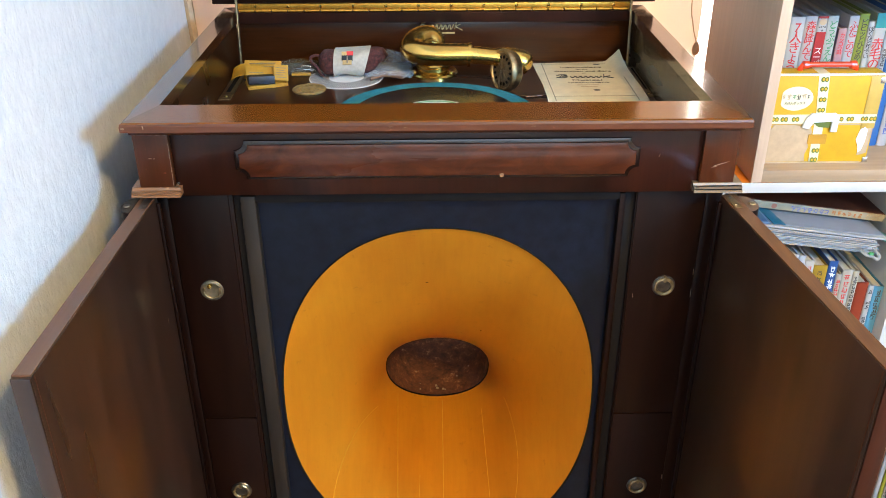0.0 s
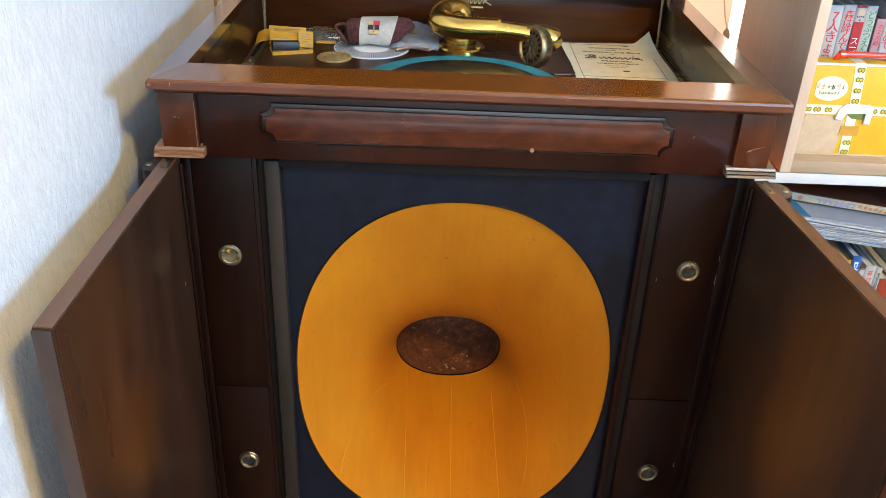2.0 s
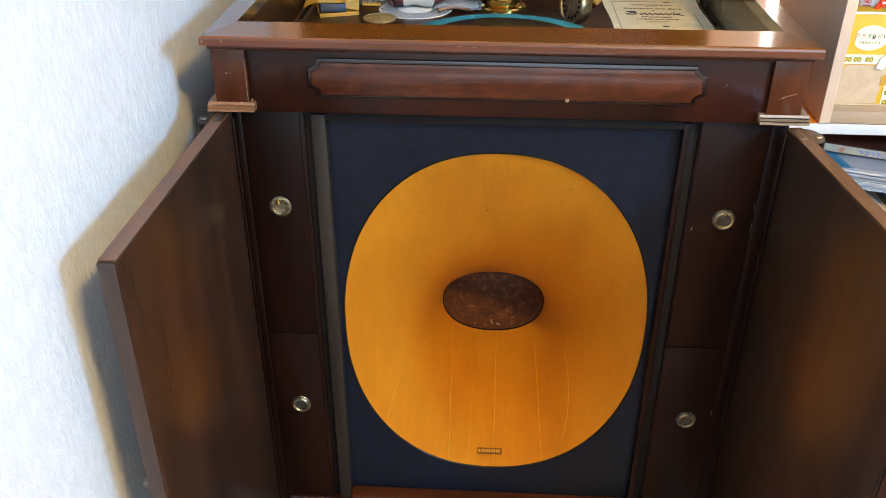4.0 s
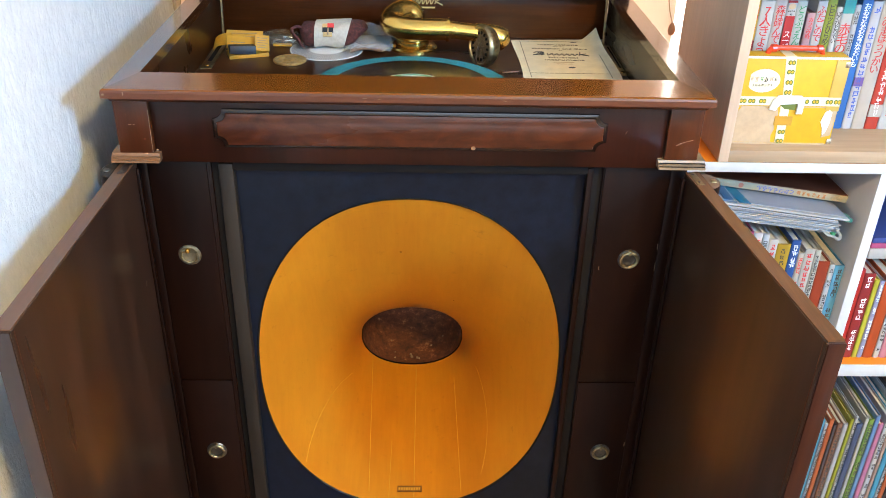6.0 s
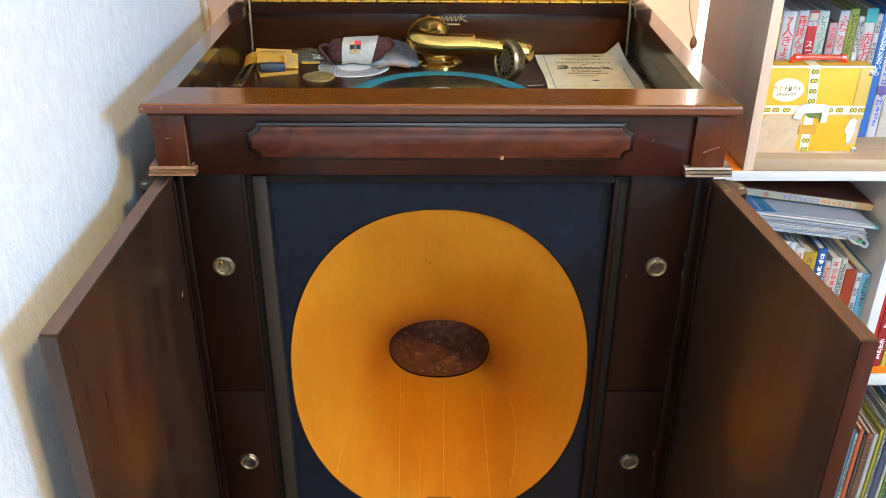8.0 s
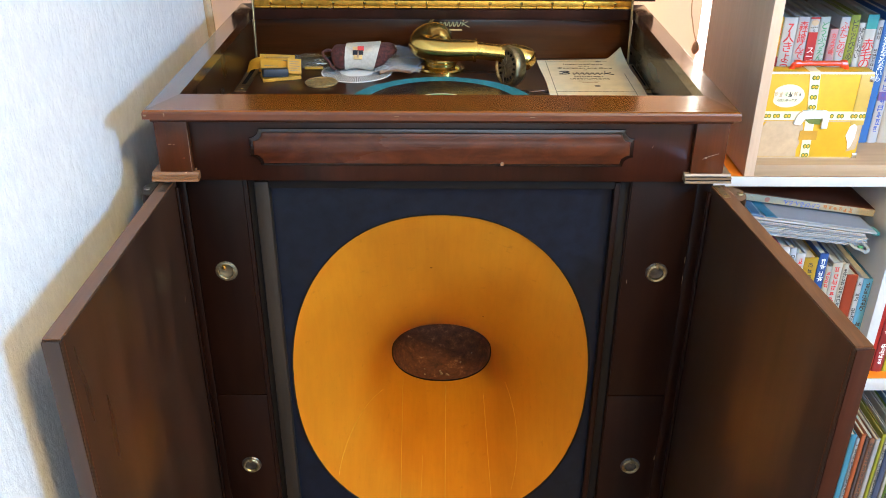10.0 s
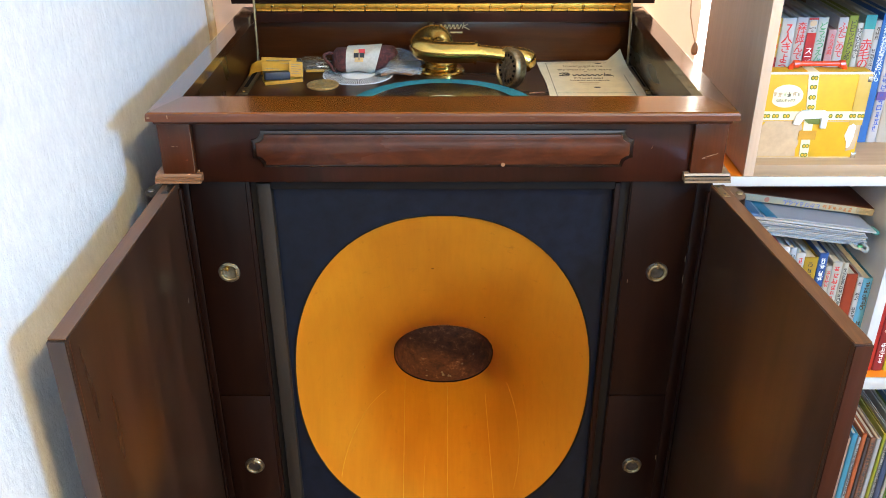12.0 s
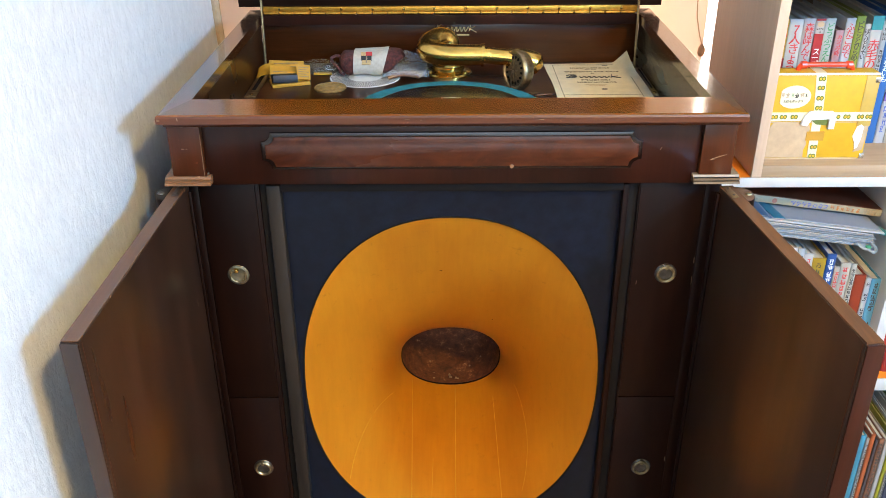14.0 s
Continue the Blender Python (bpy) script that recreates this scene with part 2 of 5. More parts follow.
def horn_wood():
    """Amber maple: vertical planks that fan out, dust darkened towards the tight throat, scratches."""
    m, nodes, links, b = base_material("amber_maple", 0.34, coat=0.15, coat_rough=0.22)
    fine = noise_node(nodes, links, 160, (1, 0.07, 0.07), 6, 0.6)
    broad = noise_node(nodes, links, 7, (1.6, 0.5, 0.5), 4, 0.55)
    tone = ramp_node(nodes, links, broad.outputs[0], [(0.3, (0.455, 0.158, 0.008)), (0.7, (0.605, 0.238, 0.013))])
    grain = ramp_node(nodes, links, fine.outputs[0], [(0.35, (0.86, 0.79, 0.66)), (0.65, (1, 1, 1))])
    colour = mix_node(nodes, links, 0.38, tone.outputs[0], grain.outputs[0], "MULTIPLY")
    dirt = noise_node(nodes, links, 55, (1, 1, 1), 8, 0.72)
    mask = ramp_node(nodes, links, dirt.outputs[0], [(0.60, (0, 0, 0)), (0.72, (0.42, 0.42, 0.42))])
    colour = mix_node(nodes, links, mask.outputs[0], colour, (0.26, 0.09, 0.012))
    links.new(colour, b.inputs["Base Color"])
    vary_rough(nodes, links, b, broad.outputs[0], 0.28, 0.42)
    bump_node(nodes, links, fine.outputs[0], b, 0.06, 0.0004)
    return m


def knit():
    m, nodes, links, b = base_material("dark_red_brocade", 0.95)
    v = nodes.new("ShaderNodeTexVoronoi")
    v.inputs["Scale"].default_value = 330
    co = nodes.new("ShaderNodeTexCoord")
    links.new(co.outputs["Object"], v.inputs["Vector"])
    big = noise_node(nodes, links, 170, (1, 1, 1), 5, 0.7)
    tone = ramp_node(nodes, links, big.outputs[0], [(0.35, (0.026, 0.009, 0.008)), (0.55, (0.085, 0.020, 0.017)), (0.68, (0.11, 0.036, 0.026)), (0.74, (0.46, 0.36, 0.27))])
    links.new(tone.outputs[0], b.inputs["Base Color"])
    bump_node(nodes, links, v.outputs[0], b, 0.8, 0.0012)
    return m


def clear_plastic(name="clear_film", tint=(0.60, 0.64, 0.68), body=0.26):
    m, nodes, links, b = base_material(name, 0.18)
    b.inputs["Base Color"].default_value = (*tint, 1)
    n = noise_node(nodes, links, 60, (1, 1, 1), 4, 0.6)
    see = nodes.new("ShaderNodeBsdfTransparent")
    mx = nodes.new("ShaderNodeMixShader")
    mx.inputs[0].default_value = body
    out = nodes["Material Output"]
    links.new(see.outputs[0], mx.inputs[1])
    links.new(b.outputs[0], mx.inputs[2])
    links.new(mx.outputs[0], out.inputs[0])
    bump_node(nodes, links, n.outputs[0], b, 0.8, 0.003)
    return m


def blind_cloth():
    m, nodes, links, b = base_material("blind_cloth", 0.9)
    b.inputs["Base Color"].default_value = (0.78, 0.66, 0.58, 1)
    n = noise_node(nodes, links, 300, (1, 1, 1), 3, 0.5)
    bump_node(nodes, links, n.outputs[0], b, 0.2, 0.0004)
    glow = nodes.new("ShaderNodeBsdfTranslucent")
    glow.inputs[0].default_value = (0.86, 0.72, 0.62, 1)
    mx = nodes.new("ShaderNodeMixShader")
    mx.inputs[0].default_value = 0.5
    links.new(b.outputs[0], mx.inputs[1])
    links.new(glow.outputs[0], mx.inputs[2])
    links.new(mx.outputs[0], nodes["Material Output"].inputs[0])
    return m


def glass():
    m, nodes, links, b = base_material("window_glass", 0.02)
    b.inputs["Transmission Weight"].default_value = 1.0
    b.inputs["IOR"].default_value = 1.45
    return m


def glow_material(name, colour, strength):
    m, nodes, links, b = base_material(name, 0.9)
    b.inputs["Emission Color"].default_value = (*colour, 1)
    b.inputs["Emission Strength"].default_value = strength
    b.inputs["Base Color"].default_value = (0.8, 0.8, 0.8, 1)
    return m


def throat_felt():
    m, nodes, links, b = base_material("throat_dusty", 0.8)
    n = noise_node(nodes, links, 55, (1, 1, 1.6), 9, 0.78)
    tone = ramp_node(nodes, links, n.outputs[0], [(0.35, (0.045, 0.013, 0.004)), (0.56, (0.13, 0.040, 0.012)), (0.63, (0.24, 0.10, 0.04)), (0.69, (0.55, 0.36, 0.20))])
    links.new(tone.outputs[0], b.inputs["Base Color"])
    bump_node(nodes, links, n.outputs[0], b, 0.6, 0.003)
    return m


WALLPAPER, HORN_WOOD, KNIT, FILM, BLIND, GLASS = wallpaper(), horn_wood(), knit(), clear_plastic(), blind_cloth(), glass()
THROAT = throat_felt()
KNOT_BROWN = paint("knot_brown", (0.20, 0.065, 0.010), 0.5, scale=200, spread=0.3)
TOGGLE_WOOD = paint("toggle_wood", (0.50, 0.27, 0.14), 0.5, scale=120, spread=0.15)
SEAM = paint("glued_seam", (0.68, 0.34, 0.040), 0.4, scale=60, spread=0.2)
SKY_GLOW = glow_material("bright_outdoors", (1.0, 0.97, 0.92), 5.0)
LAMP_GLOW = glow_material("lamp_diffuser", (1.0, 0.84, 0.62), 3.0)


# ---- mesh helpers ----
def finish(bm, name, smooth):
    bmesh.ops.recalc_face_normals(bm, faces=bm.faces)
    me = bpy.data.meshes.new(name)
    bm.to_mesh(me)
    bm.free()
    if smooth:
        me.shade_smooth()
        me.set_sharp_from_angle(angle=radians(smooth))
    return me


def world_of(ob):
    return world_of(ob.parent) @ ob.matrix_parent_inverse @ ob.matrix_basis if ob.parent else ob.matrix_basis.copy()


def part(name, bm, material, parent=None, label="", smooth=25, at=None):
    """One mesh object from a bmesh, under a thing or a part."""
    ob = new(name, finish(bm, name, smooth))
    ob.data.materials.append(material)
    if parent:
        ob.parent = parent
        if at is None:
            ob.matrix_parent_inverse = world_of(parent).inverted()
    if at is not None:
        ob.matrix_basis = at
    if label:
        ob["label"] = label
    return ob


def thing(name, place, label, category, group="", kind=""):
    e = new(name)
    e.empty_display_size = 0.05
    e.matrix_basis = place if isinstance(place, Matrix) else Matrix.Translation(place)
    return tagged(e, label, category, group, kind)


def box(x0, x1, y0, y1, z0, z1, bevel=0.0, seg=2, bm=None):
    out = bm or bmesh.new()
    b = bmesh.new()
    v = [b.verts.new((x, y, z)) for x in (x0, x1) for y in (y0, y1) for z in (z0, z1)]
    for f in ((0, 1, 3, 2), (4, 6, 7, 5), (0, 4, 5, 1), (2, 3, 7, 6), (0, 2, 6, 4), (1, 5, 7, 3)):
        b.faces.new([v[i] for i in f])
    bmesh.ops.recalc_face_normals(b, faces=b.faces)
    if bevel:
        bmesh.ops.bevel(b, geom=list(b.edges), offset=bevel, segments=seg, profile=0.5, affect="EDGES")
    me = bpy.data.meshes.new("tmp")
    b.to_mesh(me)
    b.free()
    out.from_mesh(me)
    bpy.data.meshes.remove(me)
    return out


def prism(outline, axis, a, b, bevel=0.0, bm=None):
    """An outline of (u, v) pushed along an axis from a to b."""
    out = bm or bmesh.new()
    t = bmesh.new()

    def at(u, v, w):
        return {"x": (w, u, v), "y": (u, w, v), "z": (u, v, w)}[axis]
    lo, hi = [t.verts.new(at(u, v, a)) for u, v in outline], [t.verts.new(at(u, v, b)) for u, v in outline]
    n = len(outline)
    for i in range(n):
        t.faces.new((lo[i], lo[(i + 1) % n], hi[(i + 1) % n], hi[i]))
    t.faces.new(lo[::-1])
    t.faces.new(hi)
    bmesh.ops.recalc_face_normals(t, faces=t.faces)
    if bevel:
        rim = [e for e in t.edges if (e.verts[0] in hi) == (e.verts[1] in hi)]
        bmesh.ops.bevel(t, geom=rim, offset=bevel, segments=2, profile=0.5, affect="EDGES")
    me = bpy.data.meshes.new("tmp")
    t.to_mesh(me)
    t.free()
    out.from_mesh(me)
    bpy.data.meshes.remove(me)
    return out


def lathe(profile, seg=40, m=None, bm=None):
    """A profile of (radius, height) turned about z, then set by m."""
    out = bm or bmesh.new()
    m = m or Matrix.Identity(4)
    rings = []
    for r, z in profile:
        if r < 1e-6:
            rings.append([out.verts.new(m @ Vector((0, 0, z)))])
        else:
            rings.append([out.verts.new(m @ Vector((r * math.cos(2 * math.pi * i / seg), r * math.sin(2 * math.pi * i / seg), z))) for i in range(seg)])
    for a, b in zip(rings, rings[1:]):
        for i in range(seg):
            j = (i + 1) % seg
            if len(a) == 1 and len(b) > 1:
                out.faces.new((a[0], b[i], b[j]))
            elif len(b) == 1 and len(a) > 1:
                out.faces.new((a[i], a[j], b[0]))
            elif len(a) > 1:
                out.faces.new((a[i], a[j], b[j], b[i]))
    return out


def tube(points, radii, seg=20, closed=False, bm=None, flat=1.0):
    """A round tube along points."""
    out = bm or bmesh.new()
    pts = [Vector(p) for p in points]
    n = len(pts)
    if not isinstance(radii, (list, tuple)):
        radii = [radii] * n
    rings = []
    side = None
    for i, p in enumerate(pts):
        d = (pts[(i + 1) % n] - pts[i - 1]) if closed else (pts[min(i + 1, n - 1)] - pts[max(i - 1, 0)])
        d.normalize()
        if side is None:
            side = d.orthogonal().normalized()
        side = (side - d * side.dot(d)).normalized()
        up = d.cross(side)
        rings.append([out.verts.new(p + radii[i] * (math.cos(2 * math.pi * k / seg) * side + flat * math.sin(2 * math.pi * k / seg) * up)) for k in range(seg)])
    pairs = list(zip(rings, rings[1:])) + ([(rings[-1], rings[0])] if closed else [])
    for a, b in pairs:
        for k in range(seg):
            out.faces.new((a[k], a[(k + 1) % seg], b[(k + 1) % seg], b[k]))
    if not closed:
        out.faces.new(rings[0][::-1])
        out.faces.new(rings[-1])
    return out


def curve_points(points, steps=8):
    """A smooth way through points (Catmull-Rom)."""
    p = [Vector(q) for q in points]
    p = [2 * p[0] - p[1]] + p + [2 * p[-1] - p[-2]]
    out = []
    for i in range(1, len(p) - 2):
        for s in range(steps):
            t = s / steps
            a, b, c, d = p[i - 1], p[i], p[i + 1], p[i + 2]
            out.append(0.5 * (2 * b + (c - a) * t + (2 * a - 5 * b + 4 * c - d) * t * t + (3 * b - a - 3 * c + d) * t ** 3))
    return out + [p[-2]]


def loft(loops, closed_ends=False, bm=None):
    out = bm or bmesh.new()
    rings = [[out.verts.new(p) for p in loop] for loop in loops]
    n = len(rings[0])
    for a, b in zip(rings, rings[1:]):
        for i in range(n):
            out.faces.new((a[i], a[(i + 1) % n], b[(i + 1) % n], b[i]))
    if closed_ends:
        out.faces.new(rings[0][::-1])
        out.faces.new(rings[-1])
    return out


def lettering(text, size, material, parent, m, name="lettering", width=None, depth=0.0003, spacing=1.0, label="", top=False):
    """Raised letters as a mesh; m sets the text's own x to the right and y up."""
    cu = bpy.data.curves.new("tmp", "FONT")
    cu.body, cu.size, cu.align_x, cu.align_y, cu.extrude, cu.resolution_u = text, size, "CENTER", "TOP" if top else "CENTER", depth, 2
    cu.space_line = spacing
    tmp = bpy.data.objects.new("tmp", cu)
    me = bpy.data.meshes.new_from_object(tmp)
    bpy.data.objects.remove(tmp)
    bpy.data.curves.remove(cu)
    me.name = name
    if not me.vertices:
        return None
    if width:
        xs = [v.co.x for v in me.vertices]
        k = width / max(1e-6, max(xs) - min(xs))
        for v in me.vertices:
            v.co.x *= k
    me.materials.clear()
    me.materials.append(material)
    ob = new(name, me)
    ob.parent = parent
    ob.matrix_basis = m
    if label:
        ob["label"] = label
    return ob


# ---- the room ----
WEST, EAST, NORTH, SOUTH, HIGH = -0.45, 1.72, 0.66, -3.2, 2.42


def structure(name, bm, material, label, category, smooth=0):
    return tagged(part(name, bm, material, smooth=smooth), label, category, kind="structure")


structure("floor", box(WEST, EAST, SOUTH, NORTH, -0.05, 0.0), FLOORING, "brown wooden floorboards of the room", "floor")
structure("ceiling", box(WEST - 0.1, EAST + 0.1, SOUTH - 0.1, NORTH + 0.1, HIGH, HIGH + 0.08), CEILING_WHITE, "plain white papered ceiling of the room", "ceiling")
structure("wall_west", box(WEST - 0.1, WEST, SOUTH - 0.1, NORTH + 0.1, 0, HIGH), WALLPAPER, "white embossed wallpaper wall beside the cabinet", "wall")


def wall_with_hole(axis, at0, at1, u0, u1, hole):
    """A wall from u0 to u1 with one opening (ua, ub, za, zb)."""
    ua, ub, za, zb = hole
    bm = bmesh.new()
    for a, b, lo, hi in ((u0, ua, 0, HIGH), (ub, u1, 0, HIGH), (ua, ub, 0, za), (ua, ub, zb, HIGH)):
        box(*((a, b, at0, at1) if axis == "y" else (at0, at1, a, b)), lo, hi, bm=bm)
    return bm


structure("wall_north", wall_with_hole("y", NORTH, NORTH + 0.12, WEST, EAST, (-0.40, 0.66, 0.72, 1.95)), WALLPAPER, "white wallpaper wall with a window behind the cabinet", "wall")
structure("wall_south", wall_with_hole("y", SOUTH - 0.12, SOUTH, WEST, EAST, (-0.42, 1.12, 0.83, 2.07)), WALLPAPER, "white wallpaper wall with a wide window", "wall")
structure("wall_east", wall_with_hole("x", EAST, EAST + 0.12, SOUTH, NORTH, (-2.21, -1.49, 1.36, 2.12)), WALLPAPER, "white wallpaper wall with a daylight window", "wall")

win = thing("window_1", (0.13, NORTH + 0.05, 0.72), "white framed window behind a pale roller blind", "window", kind="structure")
for x0, x1, z0, z1 in ((-0.40, -0.365, 0.72, 1.95), (0.625, 0.66, 0.72, 1.95), (-0.365, 0.625, 0.72, 0.755), (-0.365, 0.625, 1.915, 1.95)):
    part("window_frame", box(x0, x1, NORTH + 0.02, NORTH + 0.08, z0, z1, 0.003), FRAME_WHITE, win)
pane = part("pane", box(-0.365, 0.625, NORTH + 0.05, NORTH + 0.056, 0.755, 1.915), GLASS, win)
pane.visible_shadow = False
structure("backdrop", box(-1.2, 1.5, 1.20, 1.21, 0.2, 2.6), SKY_GLOW, "bright overexposed daylight outside the window", "backdrop")
win = thing("window_2", (EAST + 0.05, -1.85, 1.36), "white framed daylight window", "window", kind="structure")
for y0, y1, z0, z1 in ((-2.21, -2.17, 1.36, 2.12), (-1.53, -1.49, 1.36, 2.12), (-2.17, -1.53, 1.36, 1.40), (-2.17, -1.53, 2.08, 2.12)):
    part("window_frame", box(EAST + 0.03, EAST + 0.09, y0, y1, z0, z1, 0.003), FRAME_WHITE, win)

win = thing("window_3", (0.35, SOUTH - 0.05, 0.83), "wide white framed daylight window", "window", kind="structure")
for x0, x1, z0, z1 in ((-0.42, -0.38, 0.83, 2.07), (1.08, 1.12, 0.83, 2.07), (-0.38, 1.08, 0.83, 0.87), (-0.38, 1.08, 2.03, 2.07), (0.33, 0.37, 0.87, 2.03)):
    part("window_frame", box(x0, x1, SOUTH - 0.09, SOUTH - 0.03, z0, z1, 0.003), FRAME_WHITE, win)

blind = thing("roller_blind", (0.03, 0.61, 2.0), "pale pinkish roller blind with daylight behind it", "blind")
part("cloth", box(-0.440, 0.494, 0.606, 0.609, 0.70, 2.02), BLIND, blind, smooth=0)
part("roller", tube([(-0.44, 0.62, 2.03), (0.53, 0.62, 2.03)], 0.02, 16), FRAME_WHITE, blind)
part("bottom_bar", box(-0.440, 0.494, 0.600, 0.612, 0.685, 0.705, 0.003), FRAME_WHITE, blind)
cord = thing("blind_cord", (0.486, 0.585, 0.90), "thin beige pull cord with a wooden toggle", "cord")
part("string", tube(curve_points([(0.455, 0.59, 2.0), (0.462, 0.588, 1.3), (0.467, 0.586, 1.02), (0.4745, 0.586, 0.96), (0.486, 0.585, 0.922)], 6), 0.0011, 8), CARD_BROWN, cord)
part("toggle", lathe([(0, -0.012), (0.005, -0.011), (0.0075, -0.004), (0.006, 0.006), (0.0025, 0.012), (0, 0.013)], 16, Matrix.Translation((0.486, 0.585, 0.913))), TOGGLE_WOOD, cord)
edge = thing("curtain_edge", (-0.437, 0.60, 0.7), "narrow beige curtain hem hanging in the corner", "curtain")
part("hem", loft([[(x + 0.0035 * math.sin(k * 1.1), 0.585 + dy, 0.70 + 0.09 * k) for x, dy in ((-0.448, 0), (-0.441, -0.004), (-0.434, 0.0), (-0.434, 0.006), (-0.448, 0.006))] for k in range(15)], True), CARD_BROWN, edge)

lamp = thing("ceiling_lamp", (0.76, -1.58, HIGH), "round ceiling lamp with a warm white diffuser", "lamp")
part("base", lathe([(0, HIGH - 0.001), (0.24, HIGH - 0.001), (0.24, HIGH - 0.03), (0.20, HIGH - 0.05), (0, HIGH - 0.05)], 40, Matrix.Translation((0.76, -1.58, 0))), FRAME_WHITE, lamp)
part("diffuser", lathe([(0.20, HIGH - 0.05), (0.19, HIGH - 0.07), (0, HIGH - 0.078)], 40, Matrix.Translation((0.76, -1.58, 0))), LAMP_GLOW, lamp)

# ---- the phonograph cabinet ----
TOP, X = 1.0, 0.380
gramo = thing("phonograph_cabinet", (0, 0.27, 0.0), "dark mahogany upright phonograph cabinet with its lid and doors open", "phonograph")
# carcass
for s in (-1, 1):
    part("side_panel", box(*sorted((s * 0.372, s * 0.3555)), 0.03, 0.556, 0.10, 0.9812, 0.002), MAHOGANY, gramo)
    # stile takes the dark inner mahogany: hinge shadow put into the colour
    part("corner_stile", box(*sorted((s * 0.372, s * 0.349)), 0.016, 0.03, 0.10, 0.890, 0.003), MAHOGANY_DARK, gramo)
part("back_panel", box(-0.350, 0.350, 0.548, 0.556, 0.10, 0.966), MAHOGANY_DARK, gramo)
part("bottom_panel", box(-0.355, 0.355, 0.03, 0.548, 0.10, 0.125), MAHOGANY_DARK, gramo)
for x in (-0.345, 0.345):
    for y in (0.03, 0.51):
        part("foot", box(x - 0.027, x + 0.027, y - 0.027, y + 0.027, 0.0, 0.10, 0.006), MAHOGANY_DARK, gramo)


def mitred_frame():
    """Four mitred rails of the top, each its own mesh."""
    y0, y1, wi, wf, wb = -0.042, 0.560, 0.030, 0.068, 0.048
    ex = 0.3735
    ix, iy0, iy1 = ex - wi, y0 + wf, y1 - wb
    sect = [(0.0, -0.0110), (0.0, -0.0040), (0.0012, -0.0012), (0.0040, 0.0), (1.0, 0.0), (1.0, -0.015), (0.046, -0.015), (0.046, -0.0185), (0.0300, -0.0185), (0.0260, -0.0150), (0.0180, -0.0135), (0.0060, -0.0120)]
    outer = [(-ex, y0), (ex, y0), (ex, y1), (-ex, y1)]
    inner = [(-ix, iy0), (ix, iy0), (ix, iy1), (-ix, iy1)]
    made = []
    for k in range(4):
        bm = bmesh.new()
        ends = []
        for c in (k, (k + 1) % 4):
            o, i = Vector(outer[c]), Vector(inner[c])
            d = i - o
            ring = []
            for u, z in sect:
                q = o + (d if u == 1.0 else Vector((math.copysign(u * min(1.0, abs(d.x) / 0.05), d.x), math.copysign(u, d.y))))
                ring.append(bm.verts.new((q.x, q.y, TOP + z)))
            ends.append(ring)
        n = len(sect)
        for j in range(n):
            bm.faces.new((ends[0][j], ends[0][(j + 1) % n], ends[1][(j + 1) % n], ends[1][j]))
        bm.faces.new(ends[0][::-1])
        bm.faces.new(ends[1])
        made.append(bm)
    return made


rails = mitred_frame()
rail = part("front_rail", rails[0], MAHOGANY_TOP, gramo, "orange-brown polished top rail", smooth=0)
rail.data.materials.append(NOSE_LIT_RED)
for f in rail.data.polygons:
    # nose and hollow below: edge light put into the red, rubbed spots too
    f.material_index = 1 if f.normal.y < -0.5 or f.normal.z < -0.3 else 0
part("side_rail", rails[1], MAHOGANY_SIDE_SHEEN, gramo, smooth=0)
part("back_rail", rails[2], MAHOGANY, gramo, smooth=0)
part("side_rail", rails[3], MAHOGANY_SIDE_SHEEN, gramo, smooth=0)

# frieze, pilaster blocks with worn foot mouldings, figured panel
part("frieze", box(-0.330, 0.330, 0.0, 0.028, 0.888, 0.9812, 0.0015), MAHOGANY, gramo)
part("cove_moulding", box(-0.3765, 0.3765, -0.0115, -0.001, 0.9735, 0.9812, 0.003), MAHOGANY_RED, gramo)
for s in (-1, 1):
    part("pilaster_block", box(*sorted((s * 0.330, s * 0.3735)), -0.007, 0.030, 0.903, 0.9812, 0.0015), MAHOGANY_RED, gramo)
    part("foot_moulding", prism([(-0.0155, 0.893), (0.028, 0.893), (0.028, 0.9035), (-0.008, 0.9035), (-0.0095, 0.9005), (-0.0135, 0.8995), (-0.0125, 0.8965), (-0.0155, 0.8955)],
                                "x", *sorted((s * 0.3225, s * 0.384))), MOULDING if s < 0 else MOULDING_PALE, gramo, "worn bare-edged foot moulding")
    if s > 0:
        # thin black strips stand in for the shade between the moulding's ridges
        for z, y in ((0.8963, -0.0139), (0.9000, -0.0118)):
            part("groove_shade_strip", box(0.3232, 0.3833, y, 0.0, z - 0.0006, z + 0.0006), RECESS_BLACK, gramo)


def panel_outline(w, h, r, cx, cz):
    """Clockwise outline with concave corners and small shoulders."""
    out = []
    for sx, sz in ((1, 1), (1, -1), (-1, -1), (-1, 1)):
        ox, oz = cx + sx * w / 2, cz + sz * h / 2
        arc = [(ox - sx * (r * math.cos(radians(a))), oz - sz * (r * math.sin(radians(a)))) for a in range(0, 91, 15)]
        arc = [(ox - sx * (r + 0.003), oz)] + arc + [(ox, oz - sz * (r + 0.003))]
        out += arc if sx * sz > 0 else arc[::-1]
    return out


part("panel_bead", prism(panel_outline(0.505, 0.052, 0.013, 0.0, 0.9375), "y", 0.001, -0.0042, 0.0017), BEAD_GLOSS, gramo, "polished bead round the panel")
part("burl_panel", prism(panel_outline(0.494, 0.043, 0.012, 0.0, 0.9370), "y", 0.0, -0.0065, 0.002), BURL, gramo, "figured reddish veneer panel with scooped corners")
part("chipped_spot", lathe([(0, 0.0005), (0.0024, 0.0004), (0.003, 0)], 7, pose(0.080, -0.0066, 0.916, 90)), MOULDING, gramo, "pale chip in the veneer")

